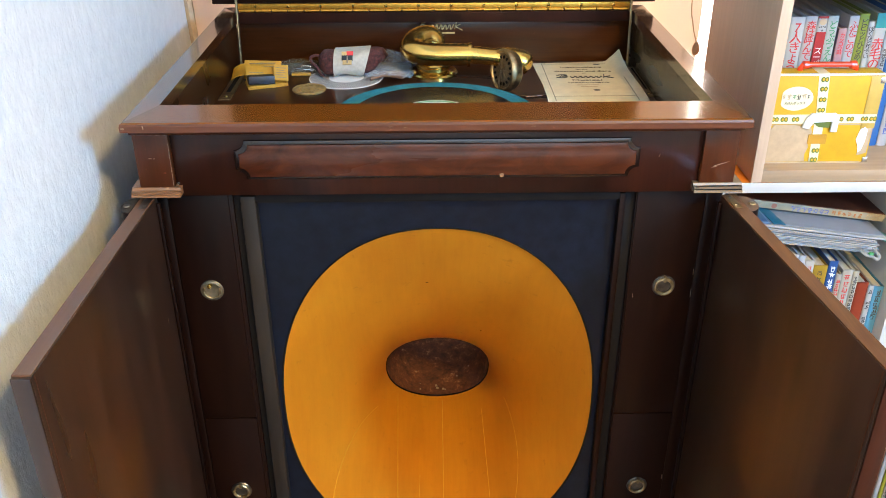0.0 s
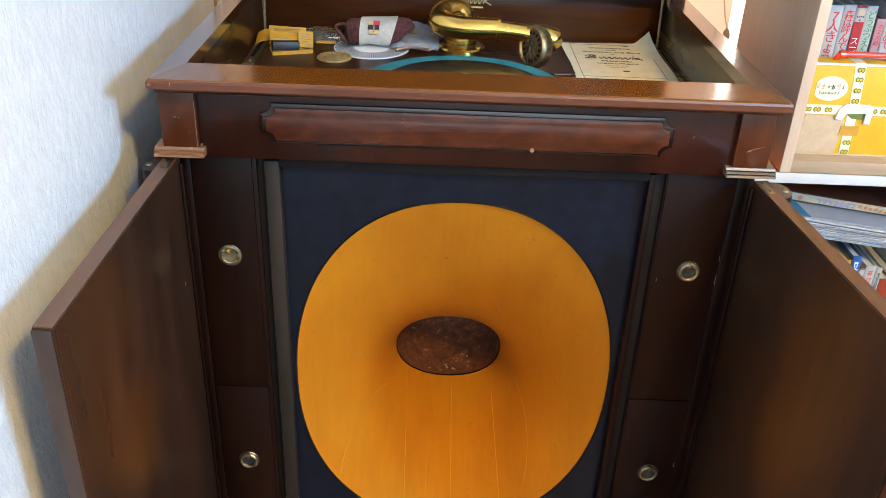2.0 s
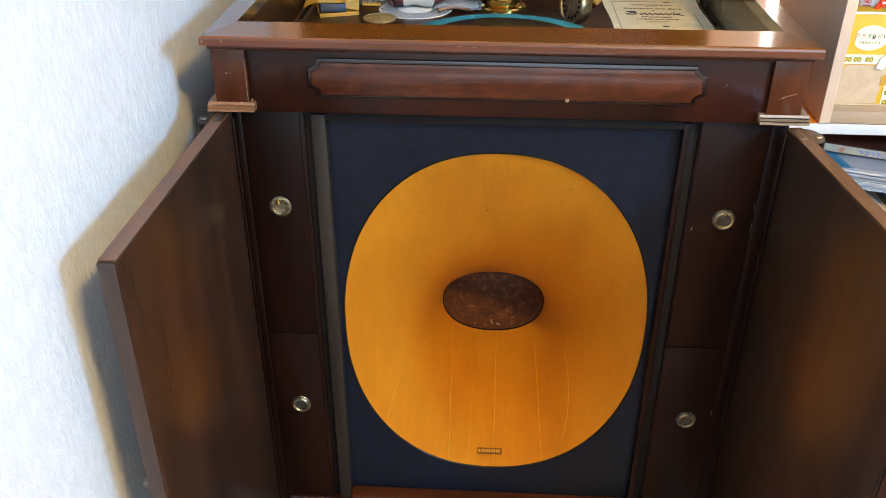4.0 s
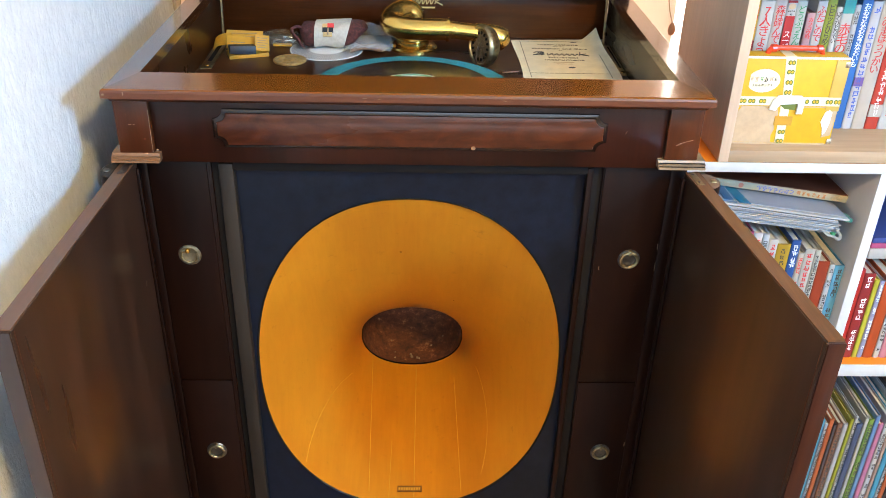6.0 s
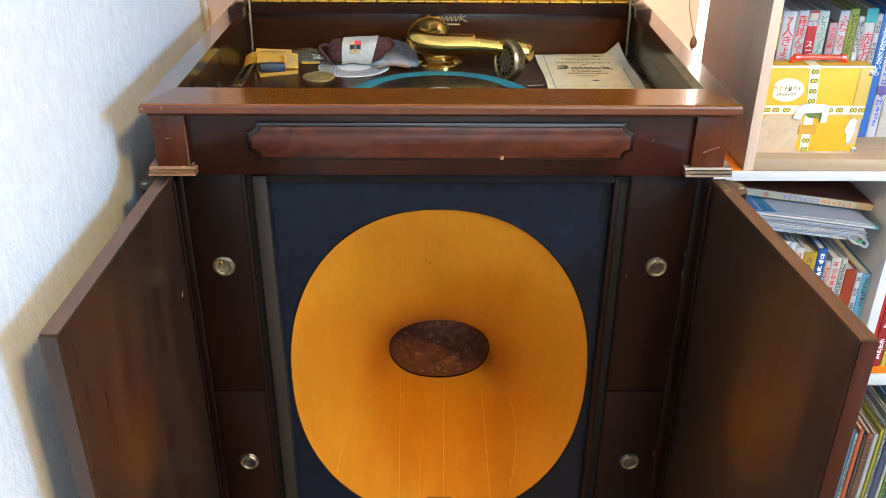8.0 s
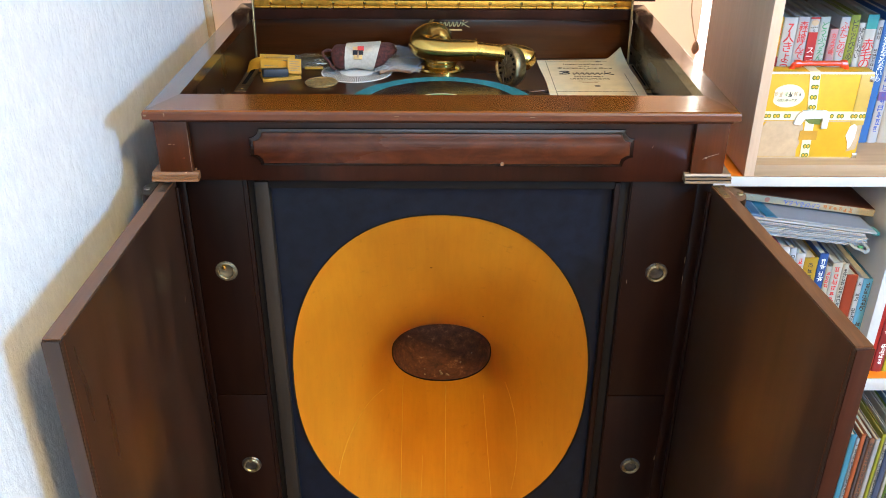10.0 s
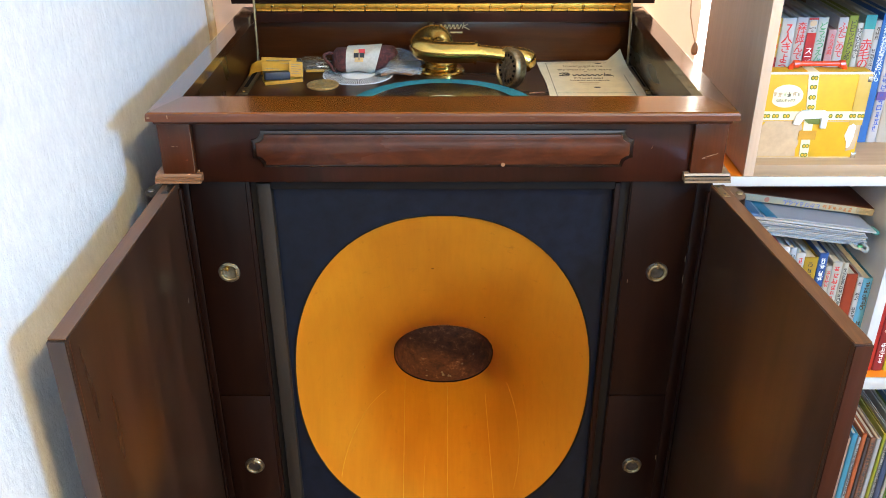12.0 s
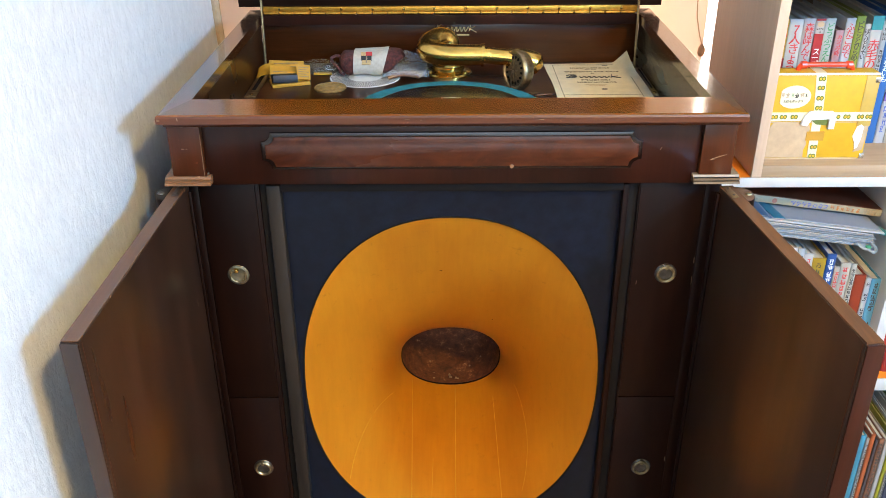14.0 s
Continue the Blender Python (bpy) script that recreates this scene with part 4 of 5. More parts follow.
RX2 = facing @ Vector((0.001, -0.036, 0.003))
part("needle", tube([RX2, RX2 + Vector((0.004, -0.010, -0.004))], [0.0012, 0.0005], 8), NICKEL, rep)

rec = thing("record", (PX, PY, PZ), "black shellac record lying on the teal turntable", "record")
grooves = [(0, PZ + 0.002), (0.1195, PZ + 0.002), (0.1205, PZ + 0.0017), (0.121, PZ + 0.001), (0.1205, PZ + 0.0002), (0, PZ + 0.0002)]
part("disc", lathe(grooves, 96, Matrix.Translation((PX, PY, 0))), SHELLAC, rec)
part("paper_label", lathe([(0.0036, PZ + 0.0026), (0.0530, PZ + 0.0026), (0.0533, PZ + 0.0021)], 48, Matrix.Translation((PX, PY, 0))), LABEL_PAPER, rec, "plain greyish paper label with a printed ring")
part("printed_ring", lathe([(0.0455, PZ + 0.0028), (0.0500, PZ + 0.0028)], 48, Matrix.Translation((PX, PY, 0))), INK_GREEN, rec)


# ---- things in the well ----
F = FLOOR


def sheet(nx, ny, fn, thick=0.0004):
    """A thin wavy sheet; fn(u, v) gives its middle."""
    bm = bmesh.new()
    layers = []
    for dz in (0.0, thick):
        layers.append([[bm.verts.new(Vector(fn(i / nx, j / ny)) + Vector((0, 0, dz))) for i in range(nx + 1)] for j in range(ny + 1)])
    for g, flip in ((layers[0], True), (layers[1], False)):
        for j in range(ny):
            for i in range(nx):
                f = (g[j][i], g[j][i + 1], g[j + 1][i + 1], g[j + 1][i])
                bm.faces.new(f[::-1] if flip else f)
    rim = [(0, i) for i in range(nx)] + [(j, nx) for j in range(ny)] + [(ny, i) for i in range(nx, 0, -1)] + [(j, 0) for j in range(ny, 0, -1)]
    for k in range(len(rim)):
        a, b = rim[k], rim[(k + 1) % len(rim)]
        bm.faces.new((layers[0][a[0]][a[1]], layers[0][b[0]][b[1]], layers[1][b[0]][b[1]], layers[1][a[0]][a[1]]))
    return bm


booklet = thing("instruction_booklet", (0.258, 0.42, F), "creased cream instruction booklet lying on the motor board", "booklet")


def leaf_shape(u, v):
    curl = max(0.0, u - 0.80) / 0.20 * max(0.0, v - 0.62) / 0.38
    return (0.177 + 0.161 * u + 0.002 * math.sin(5 * v) - 0.006 * curl, 0.300 + 0.228 * v - 0.010 * (1 - u) * v, F + 0.001 + 0.022 * curl ** 1.4 + 0.0012 * abs(math.sin(9 * u + 3 * v)) * v * (1 if u > 0.86 else 0.0))


part("cover", sheet(24, 24, leaf_shape), PAPER, booklet, smooth=60)
part("page_block", sheet(12, 12, lambda u, v: (0.179 + 0.125 * u, 0.302 + 0.150 * v, F + 0.0002), 0.0007), PAPER_WHITE, booklet)
for x0, x1, y0, y1 in ((0.190, 0.1912, 0.31, 0.512), (0.322, 0.3232, 0.31, 0.512), (0.190, 0.323, 0.5108, 0.512), (0.190, 0.323, 0.331, 0.332)):
    part("border_line", box(x0, x1, y0, y1, F + 0.0014, F + 0.0017), INK_FAINT, booklet)
for text, y, size, w in (("Instructions", 0.490, 0.013, 0.072), ("for the", 0.478, 0.006, 0.02), ("Operation and Care", 0.466, 0.012, 0.098), ("of", 0.455, 0.006, 0.006), ("Musical", 0.415, 0.013, 0.050), ("Instrument", 0.402, 0.013, 0.068)):
    lettering(text, size * 0.72, INK_FAINT, booklet, Matrix.Translation((0.2565 - 0.258, y - 0.42, 0.0018)), width=w)
script_mark(lambda u, v: (0.208 + 0.092 * u, 0.429 + v, F + 0.0016), 0.092, 0.017, 0.0010, INK, booklet, "maker_mark")
for x0, x1, y in ((0.236, 0.272, 0.389), (0.241, 0.268, 0.380)):
    part("small_writing", box(x0, x1, y, y + 0.002, F + 0.0014, F + 0.0017), CARD_BROWN, booklet)
part("printed_crest", lathe([(0, 0.0004), (0.005, 0.0003)], 16, Matrix.Translation((0.264, 0.362, F + 0.0013)) @ Matrix.Diagonal((1.2, 0.8, 1, 1))), INK, booklet)
part("printed_ornament", lathe([(0, 0.0004), (0.004, 0.0003)], 16, Matrix.Translation((0.287, 0.507, F + 0.0014)) @ Matrix.Diagonal((1.5, 0.6, 1, 1))), INK, booklet)

tin = thing("needle_box", (-0.281, 0.404, F), "small opened yellow needle box with navy inside", "box")
m = Matrix.Translation((-0.281, 0.404, F)) @ Matrix.Rotation(radians(19), 4, "Z")


def turned_box(m, *a, bevel=0.0):
    bm = box(*a, bevel=bevel)
    bmesh.ops.transform(bm, matrix=m, verts=bm.verts)
    return bm


part("tray", turned_box(m, -0.033, 0.033, -0.016, 0.020, 0.0, 0.0025, bevel=0.0008), YELLOW_BOX, tin)
for a in ((-0.033, 0.033, -0.016, -0.0145), (-0.033, 0.033, 0.0185, 0.020), (-0.033, -0.0315, -0.0145, 0.0185), (0.0315, 0.033, -0.0145, 0.0185)):
    part("tray_wall", turned_box(m, *a, 0.0025, 0.0062, bevel=0.0004), YELLOW_BOX, tin)
part("navy_sleeve", turned_box(m @ Matrix.Translation((-0.010, 0.0, 0.0048)) @ Matrix.Rotation(radians(4), 4, "Y") @ Matrix.Rotation(radians(-9), 4, "X"), -0.0215, 0.0215, -0.014, 0.010, 0.0, 0.0135, bevel=0.0008), NAVY_CARD, tin, "navy blue inner sleeve")
lid_at = m @ Matrix.Translation((-0.033, 0.019, 0.0085)) @ Matrix.Rotation(radians(9), 4, "Y") @ Matrix.Rotation(radians(38), 4, "X")
lid_leaf = part("box_lid", turned_box(lid_at, 0.0, 0.066, -0.020, 0.020, 0.010, 0.0114, bevel=0.0005), YELLOW_BOX, tin, "hinged yellow lid printed with small writing")
flap_at = m @ Matrix.Translation((0.012, -0.003, 0.0085)) @ Matrix.Rotation(radians(10), 4, "Y") @ Matrix.Rotation(radians(52), 4, "X")
flap = part("flap", turned_box(flap_at, 0.0, 0.024, 0.0, 0.028, 0.0, 0.0012), YELLOW_BOX, tin)
for k in range(5):
    part("writing", turned_box(flap_at, 0.003, 0.021 - 0.003 * (k % 2), 0.005 + 0.0042 * k, 0.0062 + 0.0042 * k, 0.0012, 0.0014), INK_FAINT, flap)
for k in range(3):
    part("writing", turned_box(lid_at, 0.006, 0.030, -0.012 + 0.009 * k, -0.0105 + 0.009 * k, 0.0114, 0.0116), INK_FAINT, lid_leaf)
leaflet = thing("leaflet", (-0.300, 0.450, F), "folded yellow paper leaflet standing behind the needle box", "leaflet")
part("fold", sheet(10, 6, lambda u, v: (-0.326 + 0.062 * u, 0.440 + 0.022 * v + 0.003 * u, F + 0.0005 + 0.026 * v - 0.003 * u * v)), YELLOW_BOX, leaflet, smooth=60)
part("fold", sheet(10, 6, lambda u, v: (-0.345 + 0.030 * u, 0.425 + 0.030 * v + 0.006 * u, F + 0.002 + 0.012 * u + 0.012 * v + 0.002 * math.sin(5 * u))), YELLOW_BOX, leaflet, smooth=60)
for k in range(4):
    part("writing", turned_box(Matrix.Translation((-0.295, 0.4445 + 0.004 * k, F + 0.0080 + 0.0048 * k)), -0.022, 0.026 - 0.004 * (k % 2), -0.0012, -0.0004, 0, 0.0009), INK_FAINT, leaflet)

medal = thing("medal", (-0.207, 0.376, F), "round worn brass medal lying flat", "medal")
part("disc", lathe([(0, F), (0.0265, F), (0.0275, F + 0.001), (0.0275, F + 0.003), (0.0265, F + 0.004), (0.0245, F + 0.004), (0.0238, F + 0.0032), (0, F + 0.0034)], 48, Matrix.Translation((-0.207, 0.376, 0))), BRASS_MEDAL, medal)
for a in range(0, 360, 30):
    part("relief", lathe([(0, 0.0012), (0.0025, 0.0006), (0.003, 0)], 8, Matrix.Translation((-0.207 + 0.0165 * math.cos(radians(a)), 0.376 + 0.0165 * math.sin(radians(a)), F + 0.0033))), BRASS_MEDAL, medal)
part("relief", lathe([(0, 0.0014), (0.008, 0.001), (0.011, 0)], 14, Matrix.Translation((-0.207, 0.376, F + 0.0033))), BRASS_MEDAL, medal)

strobe = thing("stroboscope_disc", (-0.152, 0.443, F), "white paper strobe disc printed with black rays", "disc")
part("paper_disc", lathe([(0, F + 0.0008), (0.063, F + 0.0008), (0.0632, F + 0.0004), (0.063, F), (0, F)], 64, Matrix.Translation((-0.152, 0.443, 0))), PAPER_WHITE, strobe)
bm = bmesh.new()
for k in range(92):
    a = 2 * math.pi * k / 92
    c, s = math.cos(a), math.sin(a)
    q = [bm.verts.new((-0.152 + r * c - w * s, 0.443 + r * s + w * c, F + 0.0011)) for r, w in ((0.030, -0.0005), (0.061, -0.00095), (0.061, 0.00095), (0.030, 0.0005))]
    bm.faces.new(q)
part("printed_rays", bm, INK, strobe, smooth=0)

pouch = thing("brocade_pouch", (-0.135, 0.455, F), "dark red brocade pouch with a white cloth label", "pouch")


def pouch_loops(grow=0.0, u0=0.0, u1=1.0, n=18):
    """A soft boat-shaped bag: longer along its top than at its base."""
    loops = []
    for k in range(n + 1):
        u = u0 + (u1 - u0) * k / n
        end = max(0.0, 1 - (2 * u - 1) ** 10) ** 0.5
        ry, rz = 0.016 * end + 0.015 + grow, 0.010 * end + 0.0095 + 0.0012 * math.sin(11 * u) + grow
        cy, cz = 0.462 + 0.004 * u, F + 0.0225 + 0.003 * u
        row = []
        for i in range(32):
            a = 2 * math.pi * i / 32
            c, s = math.cos(a), math.sin(a)
            h = math.copysign(abs(s) ** 0.75, s)
            x = -0.144 + 0.106 * (u - 0.5) + h * (0.010 * u - 0.002 * (1 - u))
            row.append((x, cy + ry * math.copysign(abs(c) ** 0.8, c) + 0.0015 * math.sin(7 * u + 3 * a), max(F + 0.0012, cz + rz * h + 0.001 * math.sin(13 * u + 2 * a))))
        loops.append(row)
    return loops


part("body", loft(pouch_loops(), True), KNIT, pouch, smooth=70)
part("cloth_label", loft(pouch_loops(0.0022, 0.24, 0.76, 10), True), LABEL_CLOTH, pouch, "white cloth label wrapped round the pouch", smooth=70)


on_label = Matrix.Translation((-0.012, 0.4365 - 0.455, 0.941 - F)) @ Matrix.Rotation(radians(52), 4, "X") @ Matrix.Translation((0, 0, 0.0035)) @ Matrix.Scale(0.84, 4)
part("crest_red", box(-0.002, 0.011, 0.004, 0.013, -0.002, 0.0012), INK_RED, pouch, at=on_label)
part("crest_gold", box(-0.012, -0.002, 0.004, 0.012, -0.002, 0.0011), GOLD_TRANSFER, pouch, at=on_label)
part("crest_dark", box(-0.012, 0.010, -0.006, 0.004, -0.002, 0.0013), NAVY_CARD, pouch, at=on_label)
part("crest_gold", box(-0.010, 0.008, -0.015, -0.006, -0.002, 0.0010), GOLD_TRANSFER, pouch, at=on_label)
part("crest_bar", box(-0.002, 0.001, -0.012, 0.003, -0.002, 0.0017), NICKEL, pouch, at=on_label)
part("rope_handle", tube(curve_points([(-0.191, 0.455, F + 0.032), (-0.202, 0.452, F + 0.037), (-0.211, 0.446, F + 0.034), (-0.208, 0.441, F + 0.027), (-0.199, 0.438, F + 0.019), (-0.195, 0.436, F + 0.011), (-0.189, 0.437, F + 0.006)], 6), 0.0026, 12), KNIT, pouch, "twisted dark red rope loop", smooth=60)


def film_bag(name, label, x0, x1, y0, y1, h, film):
    bag = thing(name, ((x0 + x1) / 2, (y0 + y1) / 2, F), label, "plastic bag")
    part("film", sheet(16, 12, lambda u, v: (x0 + (x1 - x0) * (u + 0.04 * math.sin(5 * v)), y0 + (y1 - y0) * (v + 0.05 * math.sin(4 * u)), F + 0.003 + h * (math.sin(math.pi * (0.08 + 0.84 * u)) ** 0.6) * (0.25 + 0.75 * v) + 0.002 * abs(math.sin(11 * u + 5 * v)))), film, bag, smooth=70)
    return bag


bag = film_bag("parts_bag", "clear plastic bag holding brown needles", -0.120, -0.040, 0.418, 0.505, 0.026, FILM)
for k in range(7):
    part("needle_bundle", tube(curve_points([(-0.110 + 0.003 * k, 0.424 + 0.004 * k, F + 0.004 + 0.001 * (k % 3)), (-0.085 + 0.002 * k, 0.430 + 0.003 * k, F + 0.008), (-0.055 + 0.002 * k, 0.427 + 0.004 * k, F + 0.005)], 4), 0.0030, 8), CARD_BROWN if k % 2 else MOULDING, bag)
bag = film_bag("needle_bag", "clear plastic bag of small steel needles", -0.270, -0.203, 0.446, 0.520, 0.007, clear_plastic("yellowed_film", (0.50, 0.50, 0.40), 0.14))
random.seed(4)
for k in range(10):
    x, y = -0.252 + random.random() * 0.030, 0.462 + random.random() * 0.034
    part("steel_needle", tube([(x, y, F + 0.004 + 0.0006 * k), (x + 0.018, y + random.uniform(-0.012, 0.012), F + 0.005 + 0.0004 * k)], 0.0015, 8), PALE_STEEL, bag)
part("paper_slip", box(-0.246, -0.214, 0.452, 0.458, F + 0.002, F + 0.006), YELLOW_BOX, bag)
pick = thing("wooden_pick", (0.150, 0.345, F), "thin pale wooden pick lying on the board", "pick")
part("stick", tube([(0.145, 0.331, F + 0.0012), (0.172, 0.338, F + 0.0012)], 0.0012, 8), MOULDING, pick)

# ---- shelves ----
YF = 0.200
low = thing("cube_shelf", (0.85, 0.37, 0.0), "white cube shelf with orange boards full of picture books", "shelf")
part("top_board", box(0.425, 1.25, YF + 0.002, 0.53, 0.794, 0.8095), ORANGE_LAMINATE, low)
part("edge_strip", box(0.425, 1.25, YF - 0.001, YF + 0.002, 0.7935, 0.810, 0.0006), WHITE_LAMINATE, low)
for x0, x1 in ((0.425, 0.442), (0.745, 0.762), (1.08, 1.097), (1.233, 1.25)):
    part("upright", box(x0, x1, YF, 0.528, 0.0, 0.794, 0.0008), WHITE_LAMINATE, low)
for a, b in ((0.442, 0.745), (0.762, 1.08)):
    for z in (0.402, 0.02):
        part("shelf_board", box(a, b, YF + 0.004, 0.526, z - 0.012, z + 0.012), ORANGE_LAMINATE, low)
        part("edge_strip", box(a, b, YF + 0.0005, YF + 0.004, z - 0.0125, z + 0.0125, 0.0006), WHITE_LAMINATE, low)
part("backing", box(0.442, 1.233, 0.518, 0.526, 0.03, 0.794), BROWN_BACK, low, "dark brown backing board")

up = thing("book_case", (0.85, 0.35, 0.81), "pale oak bookcase standing on the white cube shelf", "bookcase")
part("base_board", box(0.495, 1.25, YF + 0.001, 0.498, 0.8105, 0.830, 0.0008), OAK_BOARD, up)
part("side_board", box(0.479, 0.495, YF, 0.500, 0.8105, 1.75, 0.0008), OAK, up)
part("side_board", box(1.25, 1.266, YF, 0.500, 0.8105, 1.75, 0.0008), OAK, up)
part("upper_board", box(0.495, 1.25, YF + 0.002, 0.498, 1.098, 1.116, 0.0008), OAK_BOARD, up)
part("top_board", box(0.495, 1.25, YF + 0.002, 0.498, 1.732, 1.75, 0.0008), OAK_BOARD, up)
part("backing", box(0.495, 1.25, 0.492, 0.498, 0.830, 1.732), OAK_BOARD, up)

COVERS = {}


def cover(rgb):
    if rgb not in COVERS:
        COVERS[rgb] = paint("cover_" + "_".join(str(int(c * 100)) for c in rgb), tuple(0.54 * c for c in rgb), 0.42, scale=35, spread=0.07)
    return COVERS[rgb]


def glyph(cx, cz, g, y0, y1):
    """One small block of strokes that stands for a character too small to read."""
    bm = bmesh.new()
    t = 0.11 * g
    for z in random.sample((-0.42, -0.21, 0.0, 0.21, 0.42), 3):
        x0, x1 = random.uniform(-0.48, -0.10), random.uniform(0.10, 0.48)
        box(cx + x0 * g, cx + x1 * g, y0, y1, cz + z * g - t / 2, cz + z * g + t / 2, bm=bm)
    for x in (random.uniform(-0.35, -0.05), random.uniform(0.05, 0.35)):
        z0, z1 = random.uniform(-0.48, -0.15), random.uniform(0.15, 0.48)
        box(cx + x * g - t / 2, cx + x * g + t / 2, y0 - 0.00004, y1, cz + z0 * g, cz + z1 * g, bm=bm)
    return bm


def bk(label, w, h, d, rgb, place, group, title="", ink=None, size=0.012, band=None, bars=0):
    """A hardback: two boards and a rounded spine round a page block; title down the spine (-y side)."""
    b = thing("book", place, label, "book", group)
    t = 0.0016
    mat = cover(rgb)
    bm = box(0, t, 0.001, d, 0, h, 0.0004, 1)
    box(w - t, w, 0.001, d, 0, h, 0.0004, 1, bm=bm)
    arc = [(w / 2 - (w / 2) * math.cos(radians(a)), -0.0022 * math.sin(radians(a)) + 0.0014) for a in range(0, 181, 30)]
    prism(arc + [(w, 0.003), (0, 0.003)], "z", 0, h, bm=bm)
    part("cover", bm, mat, b, at=Matrix.Identity(4), smooth=40)
    part("page_block", box(t, w - t, 0.003, d - 0.004, 0.003, h - 0.004), PAPER_CUT, b, at=Matrix.Identity(4), smooth=0)
    face = Matrix.Rotation(radians(90), 4, "X")
    if band:
        z0, z1, rgb2 = band
        part("colour_band", box(0.0004, w - 0.0004, -0.0012, 0.002, z0 * h, z1 * h), cover(rgb2), b, at=Matrix.Identity(4))
    if title:
        text = "\n".join(title)
        lettering(text, size * 0.92, ink or INK, b, Matrix.Translation((w / 2, -0.0012, h * 0.965)) @ face, spacing=0.80, depth=0.0004, top=True)
    z = h * 0.94
    g = min(w * 0.72, 0.0105)
    while bars and z > h * 0.10:
        part("writing", glyph(w / 2, z, g, -0.0012, 0.0), ink or INK, b, at=Matrix.Identity(4), smooth=0)
        z -= g * (1.12 if random.random() < 0.86 else 3.0)
    return b


GU = "books on the oak shelf"
random.seed(11)
titled = (
    (0.4965, 0.5105, 0.195, (0.70, 0.68, 0.62), "", INK, 0, None), (0.511, 0.5275, 0.205, (0.72, 0.70, 0.66), "4年1組の", INK_RED, 0.013, None),
    (0.528, 0.5365, 0.208, (0.78, 0.45, 0.05), "", INK_RED, 0.01, (0.2, 0.7, (0.45, 0.04, 0.04))), (0.537, 0.559, 0.208, (0.76, 0.74, 0.70), "7人きょう", INK_RED, 0.021, None),
    (0.5595, 0.5775, 0.209, (0.74, 0.68, 0.66), "森は呼んで", INK_RED, 0.016, None), (0.578, 0.593, 0.209, (0.72, 0.72, 0.70), "\n\nスーパ", INK_WHITE, 0.0135, (0.0, 0.885, (0.66, 0.03, 0.03))),
    (0.5935, 0.6095, 0.209, (0.70, 0.74, 0.68), "どうぶつえん", INK_GREEN, 0.014, None), (0.6125, 0.6255, 0.190, (0.72, 0.42, 0.46), "カッコウ時", INK_RED, 0.009, None),
    (0.626, 0.6410, 0.209, (0.74, 0.72, 0.72), "ふたごので", INK_RED, 0.015, None), (0.6415, 0.6560, 0.212, (0.40, 0.46, 0.06), "ピピッとひらめくと", INK, 0.012, None),
    (0.6565, 0.6660, 0.200, (0.74, 0.74, 0.72), "ぼくひとりでい", INK, 0.0095, None), (0.6665, 0.6845, 0.213, (0.74, 0.73, 0.70), "\n赤毛のア", INK_RED, 0.021, (0.895, 1.0, (0.05, 0.45, 0.45))),
    (0.685, 0.6945, 0.204, (0.62, 0.64, 0.66), "", INK, 0, None), (0.695, 0.712, 0.215, (0.04, 0.20, 0.60), "おおきなおおきなおいも", INK_WHITE, 0.0125, None),
    (0.7125, 0.728, 0.210, (0.74, 0.72, 0.74), "", INK_BLUE, 0, (0.35, 0.42, (0.25, 0.15, 0.5))), (0.7285, 0.750, 0.217, (0.74, 0.66, 0.56), "オズのまほうつかい", INK_RED, 0.017, None),
    (0.7505, 0.772, 0.214, (0.70, 0.06, 0.03), "", INK_WHITE, 0, (0.10, 0.2, (0.75, 0.70, 0.60))), (0.7725, 0.790, 0.206, (0.74, 0.72, 0.70), "", INK_RED, 0, None),
)
for i, (x0, x1, h, rgb, title, ink, size, band) in enumerate(titled):
    b = bk("upright children's book with a printed spine", x1 - x0, h, 0.145, rgb, (x0, 0.300, 0.830), GU, title, ink, size, band, 0 if title else 5)
    if title.startswith("\n\n"):
        part("printed_picture", prism([(0.0075 + 0.0054 * math.cos(radians(a)), 0.2000 + 0.0048 * math.sin(radians(a))) for a in range(0, 360, 30)], "y", -0.0003, -0.0012), CARD_BROWN, b, at=Matrix.Identity(4))
        part("colour_band", box(0.0004, 0.0146, -0.0012, 0.002, 0.2055, 0.2088), cover((0.66, 0.03, 0.03)), b, at=Matrix.Identity(4))
        for x, z, g in ((0.0035, 0.1925, 0.0026), (0.0062, 0.1925, 0.0026), (0.0089, 0.1925, 0.0026), (0.0116, 0.1925, 0.0026), (0.0075, 0.1880, 0.0036)):
            part("writing", glyph(x, z, g, -0.0013, 0.0), INK, b, at=Matrix.Identity(4), smooth=0)
x = 0.792
while x < 1.22:
    w = random.uniform(0.011, 0.022)
    bk("upright children's book with a printed spine", w, random.uniform(0.19, 0.215), 0.145, random.choice(((0.72, 0.70, 0.66), (0.70, 0.08, 0.04), (0.10, 0.30, 0.60), (0.70, 0.50, 0.10), (0.30, 0.50, 0.30))), (x, 0.300, 0.830), GU, bars=5)
    x += w + 0.0006

